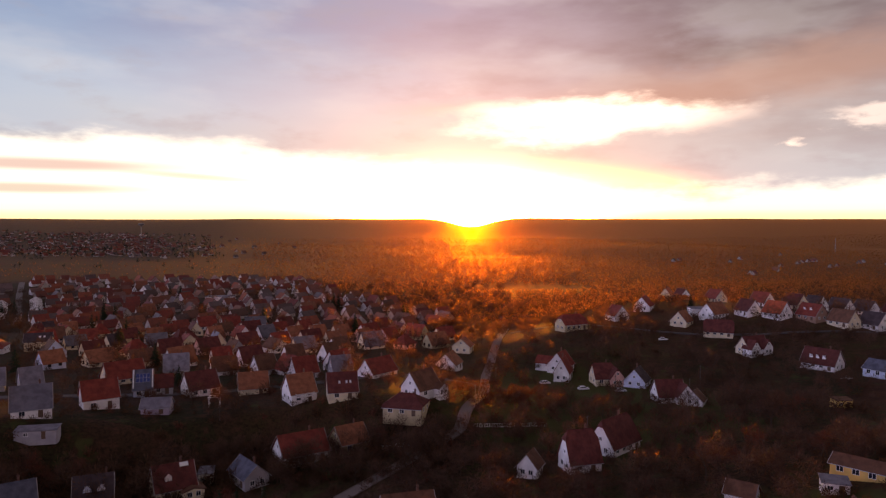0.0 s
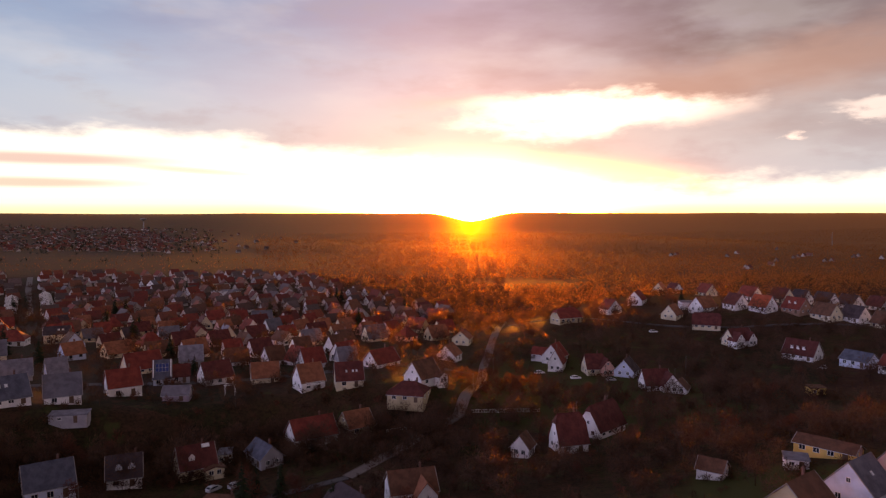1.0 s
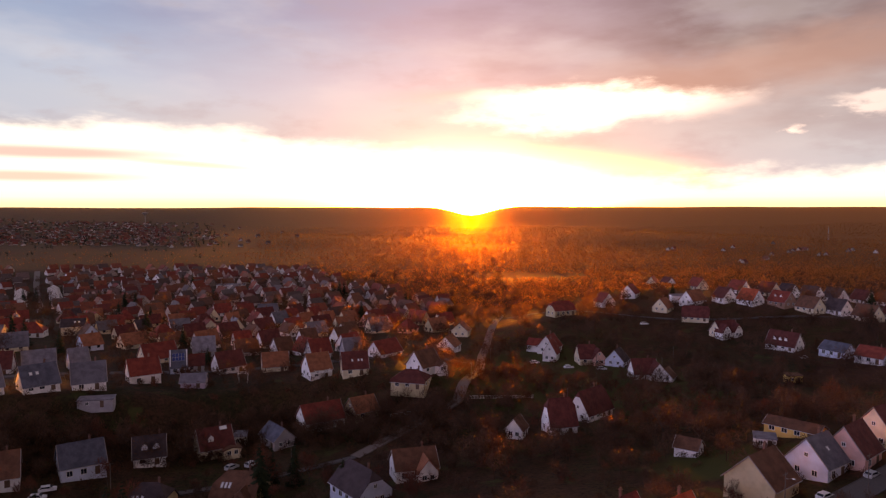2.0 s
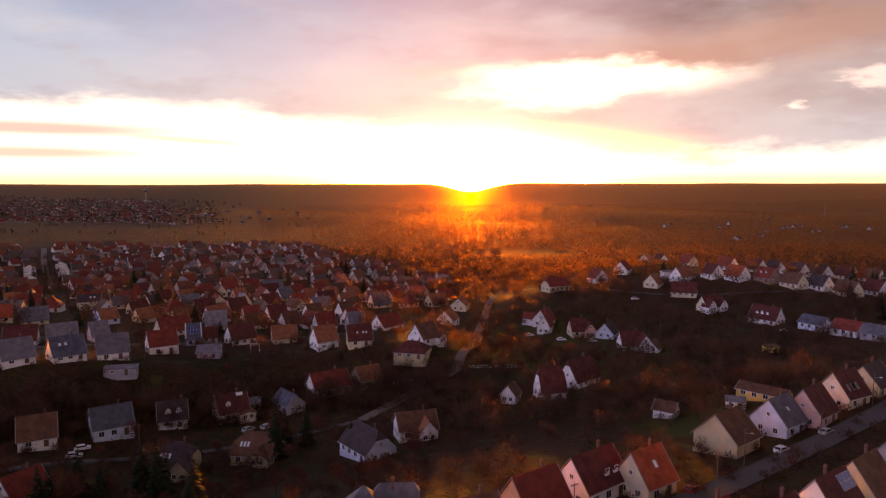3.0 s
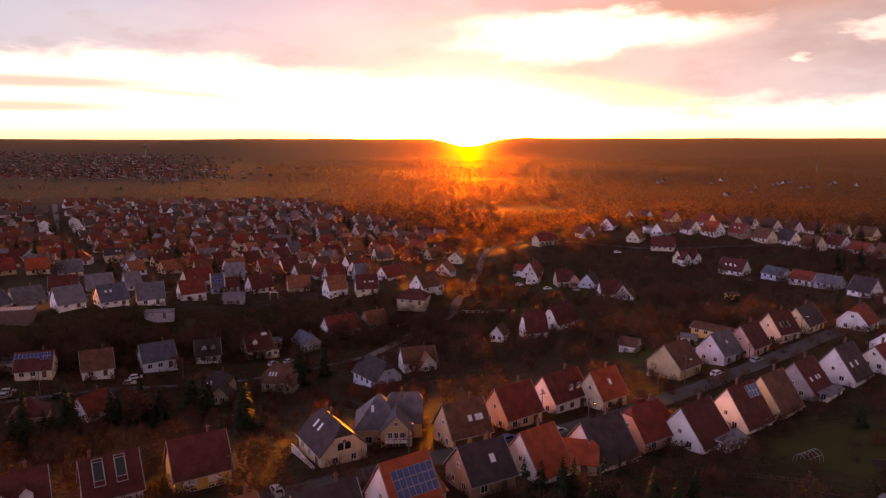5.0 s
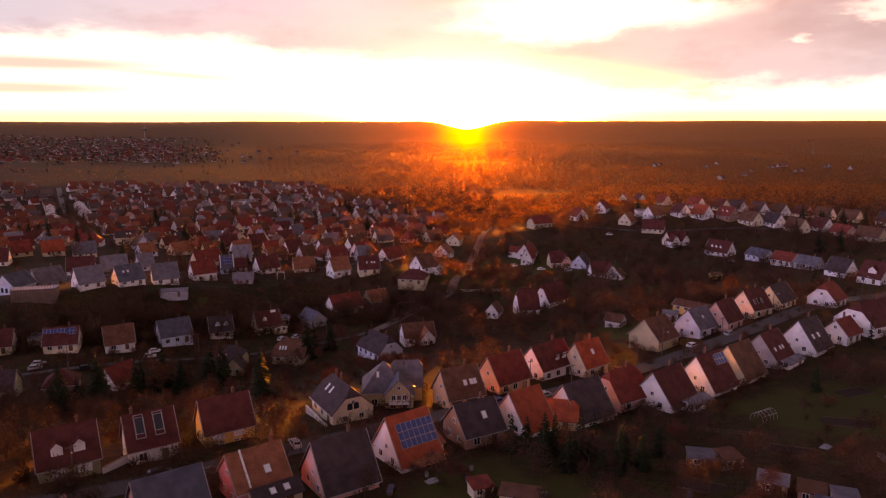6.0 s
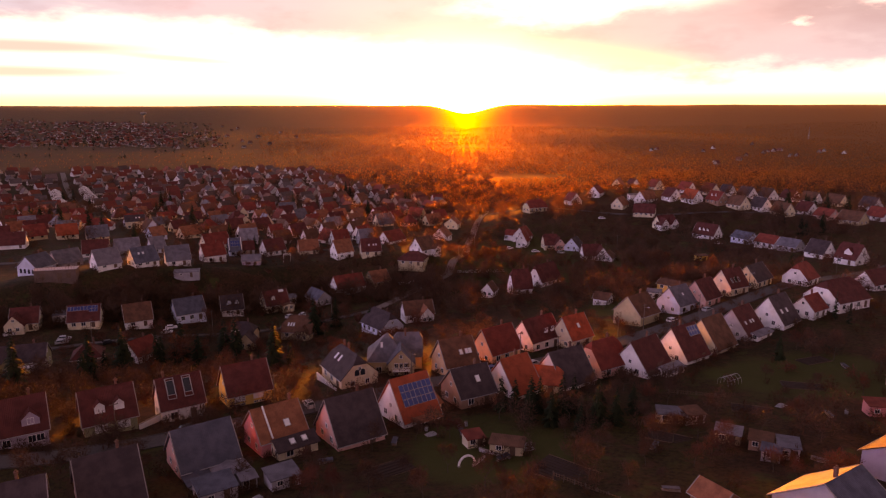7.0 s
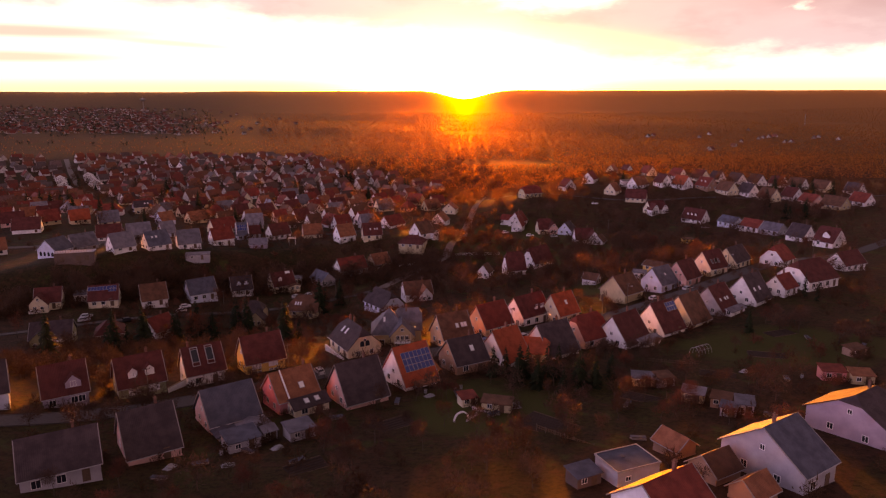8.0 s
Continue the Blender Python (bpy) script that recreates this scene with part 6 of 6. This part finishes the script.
TREES = [bare_tree(i, t, m) for i, (t, m) in enumerate(((9.0, TWIG), (7.5, TWIG), (6.0, RUSSET), (11.0, TWIG), (5.0, TWIG), (8.0, RUSSET)))]
CONIFERS = [conifer(31, 11.0, 2.9), conifer(32, 8.0, 2.2), conifer(33, 6.5, 0.9)]
SHRUBS = [shrub(41, 2.2, SCRUB), shrub(42, 1.6, SCRUB), shrub(43, 2.6, RUSSET)]
TREE_WORDS = ("tall bare deciduous tree with fine twigs", "bare garden tree with spreading twigs", "small bare tree with russet twigs", "tall bare tree with an open crown", "small bare garden fruit tree", "russet-twigged bare garden tree")
CONIFER_WORDS = ("tall dark garden spruce tree", "dark garden spruce with drooping branches", "slim dark columnar thuja")


def tree(kind, x, y, size=1.0):
    set_, words = (TREES, TREE_WORDS) if kind < 10 else (CONIFERS, CONIFER_WORDS)
    t, c = set_[kind % 10]
    ob = thing("tree" if kind < 10 else "conifer", words[kind % 10], "tree", pose(x, y, height(x, y), 0, 0, rng.uniform(0, 360)) @ Matrix.Diagonal((size, size, size * rng.uniform(0.9, 1.15), 1)), "trees")
    part("trunk", t, ob)
    part("crown", c, ob)


def scatter(count, pick, kinds, gap=0.5, size=(0.75, 1.2)):
    made = tries = 0
    while made < count and tries < count * 12:
        tries += 1
        x, y = pick()
        if clear(x, y, gap) and clear(x, y + 7.0, 0.5) and not (x > 24 and y < -6):
            tree(rng.choice(kinds), x, y, rng.uniform(*size))
            made += 1


for x, y, kind, size in ((36.5, 90.5, 12, 1.0), (38.2, 90.0, 12, 1.05), (119, 92, 12, 1.3), (121, 88, 12, 1.1), (55, 92, 1, 0.6), (-66, 205, 0, 1.0), (20, 30, 10, 0.9), (26, 27, 11, 1.2), (33, 24, 11, 1.1), (14, 32, 11, 0.9), (88, 62, 11, 0.8), (101, 60, 1, 0.9), (104, 128, 11, 0.9), (112, 10, 10, 0.9), (118, 4, 10, 1.0), (-128, 150, 0, 0.9), (76, 170, 2, 1.4), (112, 168, 2, 1.5), (-165, 268, 10, 1.1), (-190, 285, 10, 1.3), (-120, 290, 10, 1.0), (-205, 300, 10, 1.2), (-95, 250, 11, 1.0), (150, 180, 10, 0.9), (188, 150, 10, 1.0), (31.6, 20.9, 10, 0.75), (23, 22.5, 11, 1.0), (28.5, 20, 11, 0.8), (19, 25, 11, 0.9), (-20, -8, 5, 0.9), (-35, 149, 5, 1.1), (-227, 311, 10, 1.2), (-170, 374, 10, 1.2), (-187, 371, 10, 1.3), (-25, 140, 10, 0.9), (-39, 150, 10, 1.0), (100, 72, 2, 0.8), (96, 69, 5, 0.6), (52, 8, 5, 0.7), (48, 4, 2, 0.9), (56, -2, 2, 0.8), (44, 1, 5, 0.6), (73, 23, 2, 0.8), (70, 21, 5, 0.5), (-76, 108, 5, 0.9), (-68, 112, 5, 0.8), (-84, 104, 2, 1.1), (-60, 118, 5, 0.8), (-54, 108, 2, 1.0), (-45, 60, 11, 0.9), (41, -28, 4, 0.7), (38, -22, 4, 0.7), (62, -8, 5, 0.7), (66, -6, 2, 0.8), (58, -6, 5, 0.6), (36, 2, 4, 0.8), (30, 8, 1, 0.6), (2, 2, 1, 0.6), (-30, -20, 1, 0.7), (-52, -6, 4, 0.9), (-60, -24, 4, 0.9)):
    tree(kind, x, y, size)
for x, y, kind, size in ((17, 33.5, 11, 0.8), (22, 31, 10, 0.7), (29, 30, 11, 1.0), (35, 29, 1, 0.8), (38, 33, 4, 1.1), (43, 36, 1, 0.7), (41, 28, 11, 0.9), (36, 22, 10, 0.7), (27, 24, 1, 0.9), (48, 40, 4, 1.0), (53, 43, 4, 0.9), (33, 35, 4, 1.1), (24, 28, 4, 1.2), (45, 31, 2, 0.9), (13, 27, 1, 0.7), (58, 46, 4, 0.9), (50, 33, 1, 0.6), (-4, 17, 4, 0.9), (-12, 13, 4, 1.0), (8, -4, 1, 0.7), (-2, -9, 4, 1.1), (-14, -16, 1, 0.8), (16, -12, 4, 1.0)):
    tree(kind, x, y, size)
for x, y, n in ((-105, 66, 2), (-98, 74, 2), (-93, 89, 4), (-88, 96, 4), (-82, 103, 4), (-75, 110, 4), (-67, 116, 3), (-41, 146, 3), (-48, 76, 2), (-268, 372, 9), (-286, 380, 5), (-310, 575, 5), (-154, 338, 3), (-110, 449, 4), (-330, 560, 3), (-226, 470, 4), (-380, 600, 4), (-60, 420, 4), (-20, 470, 4), (-175, 520, 4), (-250, 640, 4), (-90, 560, 4), (230, 330, 6), (205, 262, 5), (196, 300, 3), (128, 385, 3), (242, 318, 6)):
    for k in range(n):
        tree((10, 11, 5, 10, 2)[k % 5], x + rng.uniform(-9, 9), y + rng.uniform(-7, 7), rng.uniform(0.9, 1.5))
bank = lambda: (lambda x: (x, 196 + 0.53 * min(x + 50, 0) + rng.uniform(-22, 7)))(rng.uniform(-190, 0))
scatter(28, bank, (0, 1, 3, 4, 5, 1), 1.0, (0.7, 1.1))
scatter(30, lambda: (rng.uniform(-20, 110), rng.uniform(140, 235)), (0, 1, 2, 3, 5, 4), 1.5, (0.7, 1.15))
scatter(55, lambda: (rng.uniform(-110, 0), rng.uniform(75, 150)), (1, 2, 5, 4, 2), 1.0, (0.6, 1.0))
scatter(36, lambda: (rng.uniform(-30, 120), rng.uniform(-10, 50)), (1, 4, 4, 2, 0), 2.0, (0.6, 1.0))
scatter(26, lambda: (rng.uniform(-70, 30), rng.uniform(-40, 12)), (1, 4, 2, 4), 2.0, (0.6, 0.9))
scatter(14, lambda: (rng.uniform(90, 230), rng.uniform(120, 330)), (0, 1, 3, 4, 5), 1.5, (0.7, 1.1))
scatter(14, lambda: (rng.uniform(-230, -120), rng.uniform(40, 190)), (0, 1, 4, 5, 11), 1.5, (0.7, 1.1))


def stuff_plants(name, label, spots, mesh_list, mat, lo, hi):
    """Many copies of small plants joined into one mesh."""
    v, f, base = [], [], 0
    data = []
    for me in mesh_list:
        co = np.empty(len(me.vertices) * 3)
        me.vertices.foreach_get("co", co)
        data.append((co.reshape(-1, 3), [tuple(p.vertices) for p in me.polygons]))
    for x, y in spots:
        co, faces = data[rng.randrange(len(data))]
        a, s = rng.uniform(0, 6.28), rng.uniform(lo, hi)
        c, q = math.cos(a) * s, math.sin(a) * s
        z = height(x, y)
        v += np.stack([co[:, 0] * c - co[:, 1] * q + x, co[:, 0] * q + co[:, 1] * c + y, co[:, 2] * s + z], 1).tolist()
        f += [tuple(i + base for i in p) for p in faces]
        base += len(co)
    me = bpy.data.meshes.new(name)
    me.from_pydata(v, [], f)
    me.materials.append(mat)
    tagged(new(name, me), label, "shrubs", kind="stuff")


def spots_in(count, x0, x1, y0, y1, gap=0.0, ahead=0.0):
    out = []
    while len(out) < count:
        x, y = rng.uniform(x0, x1), rng.uniform(y0, y1)
        if clear(x, y, gap) and not (gap > 0.2 and x > 24 and y < -8) and (ahead == 0.0 or (clear(x, y + ahead, 0.6) and clear(x, y - 2.0, 0.0))):
            out.append((x, y))
    return out


def whole_trees():
    """Stem and twigs of each bare tree as one mesh, for the thickets."""
    out = []
    for i, (t, m) in enumerate(((7.0, TWIG), (5.5, TWIG), (4.5, TWIG))):
        rs, s, tips = random.Random(60 + i), Shape(), []
        limb(s, rs, Vector((0, 0, -0.4)), Vector((0, 0, 1)), t * 0.32, t * 0.022, 1, tips)
        haze(s, rs, Vector((0, 0, t * 0.56)), t * 0.5, t * 0.46, 500, t * 0.15, t * 0.0095)
        out.append(s.mesh("thicket_tree", m))
    return out


THICKET = whole_trees()
stuff_plants("garden_thicket", "bare brown garden trees and thickets", spots_in(560, -135, 150, -60, 250, 0.5, 6.0), THICKET, TWIG, 0.55, 1.05)
stuff_plants("back_thicket", "bare trees in the gardens behind the street", spots_in(150, -125, -14, 10, 88, 0.3) + spots_in(170, -125, -50, 30, 88, 0.0), THICKET, TWIG, 0.5, 0.9)
stuff_plants("slope_thicket", "bare trees on the wooded slopes", [bank() for _ in range(200)] + spots_in(250, -20, 110, 135, 240, 1.0, 6.0) + spots_in(160, 95, 300, 110, 300, 1.0, 6.0) + spots_in(150, 60, 300, 235, 370, 0.6, 6.0), THICKET, TWIG, 0.8, 1.3)
stuff_plants("village_thicket", "bare trees between the village houses", spots_in(1000, -480, 60, 255, 760, 0.2) + spots_in(260, 60, 330, 255, 470, 0.4, 5.0) + spots_in(150, -60, 110, 330, 560, 0.5, 6.0), THICKET, TWIG, 0.8, 1.6)
stuff_plants("garden_scrub", "low brown winter scrub in the gardens", spots_in(800, -130, 150, -50, 250), SHRUBS[:2], SCRUB, 0.6, 1.5)
stuff_plants("bank_scrub", "brown thicket on the steep bank", [bank() for _ in range(700)], SHRUBS[:2], SCRUB, 1.0, 2.0)
stuff_plants("russet_scrub", "russet hedges and bushes between the houses", spots_in(260, -130, 140, 40, 260), SHRUBS[2:], RUSSET, 0.6, 1.3)
skirts = []
for x, y, r in FOOTPRINTS:
    if -200 < x < 200 and -10 < y < 330:
        for _ in range(4):
            a = rng.uniform(3.6, 6.6)
            skirts.append((x + math.cos(a) * r * rng.uniform(0.95, 1.2), y + math.sin(a) * r * rng.uniform(0.95, 1.2)))
stuff_plants("house_shrubs", "dark hedges and bushes along the houses", skirts, SHRUBS, SCRUB, 0.6, 1.15)
stuff_plants("village_scrub", "dark bushes and hedges between far houses", spots_in(1300, -480, 330, 200, 620), SHRUBS[:2], SCRUB, 1.0, 2.4)


def woods(name, label, spots, seed, size=1.0, mat=WOODS):
    """Far winter woods: every tree a stem and an uneven crown of crossing twig fans."""
    q = np.random.RandomState(seed)
    sp = np.array(spots)
    n, k = len(sp), 12
    z = ground(sp[:, 0], sp[:, 1])
    tall = size * q.uniform(1.9, 2.9, n) * (1.0 + sp[:, 1] / 4000.0)
    ang, up = q.uniform(0, 6.283, (n, k)), q.uniform(0.35, 1.0, (n, k))
    rad = q.uniform(0.1, 0.38, (n, k)) * np.sqrt(1.15 - up) * tall[:, None]
    cx, cy, cz = sp[:, 0, None] + np.cos(ang) * rad, sp[:, 1, None] + np.sin(ang) * rad, z[:, None] + up * tall[:, None]
    cen = np.stack([cx, cy, cz], 2)[:, :, None, :]
    off = q.normal(0, 1, (n, k, 3, 3)) * (tall * 0.13)[:, None, None, None]
    tri = (cen + off).reshape(-1, 3)
    stem = np.stack([np.stack([sp[:, 0] + dx, sp[:, 1] + dy, z + dz * tall], 1) for dx, dy, dz in ((-0.15, 0, -0.1), (0.15, 0.06, -0.1), (0, 0, 0.8))], 1).reshape(-1, 3)
    verts = np.concatenate([tri, stem])
    me = bpy.data.meshes.new(name)
    me.from_pydata(verts.tolist(), [], np.arange(len(verts)).reshape(-1, 3).tolist())
    me.materials.append(mat)
    tagged(new(name, me), label, "woods", kind="stuff")


def wood_spots(count, seed, y0, y1, spread_, keep):
    q = random.Random(seed)
    out = []
    while len(out) < count:
        y = y0 * (y1 / y0) ** q.random()
        x = q.uniform(-spread_, spread_) * y
        if keep(x, y):
            out.append((x, y))
    return out


def open_land(x, y):
    """Where woods stand: not in the villages, thinner on the fields."""
    town = y < (862 - 0.0006 * (x + 420) ** 2 if x < -150 else 768 - 1.75 * (x + 150) if x < 62 else 432 - 0.1 * x)
    far_town = 1150 < y < 2750 and -0.8 * y - 100 < x < -0.27 * y
    field = math.sin(x / 150.0 + 1.0) + math.sin(y / 95.0 + x / 400.0) > 1.9
    if 830 < y < 1270 and rng.random() < min(0.9, max(0.0, (-x / y - 0.08) * 3.5)):
        return False
    return not town and not (far_town and rng.random() < 0.85) and not field


woods("wood", "wide brown winter woods behind the village", wood_spots(34000, 7, 430, 1500, 0.85, open_land), 1)
woods("far_wood", "far brown winter woods on the hills", wood_spots(11000, 8, 1500, 2300, 0.8, open_land), 2)


def far_gardens(x, y):
    """The gardens of the far village and the hedges of the fields before it."""
    return -0.74 * y - 60 < x < -0.36 * y + 60 and (y > 1270 or math.sin(y / 21.0 + x / 170.0) > 0.93)


woods("garden_wood", "dark garden trees between the far village houses", wood_spots(900, 9, 950, 2450, 0.8, far_gardens), 3, 2.3, NEEDLE)
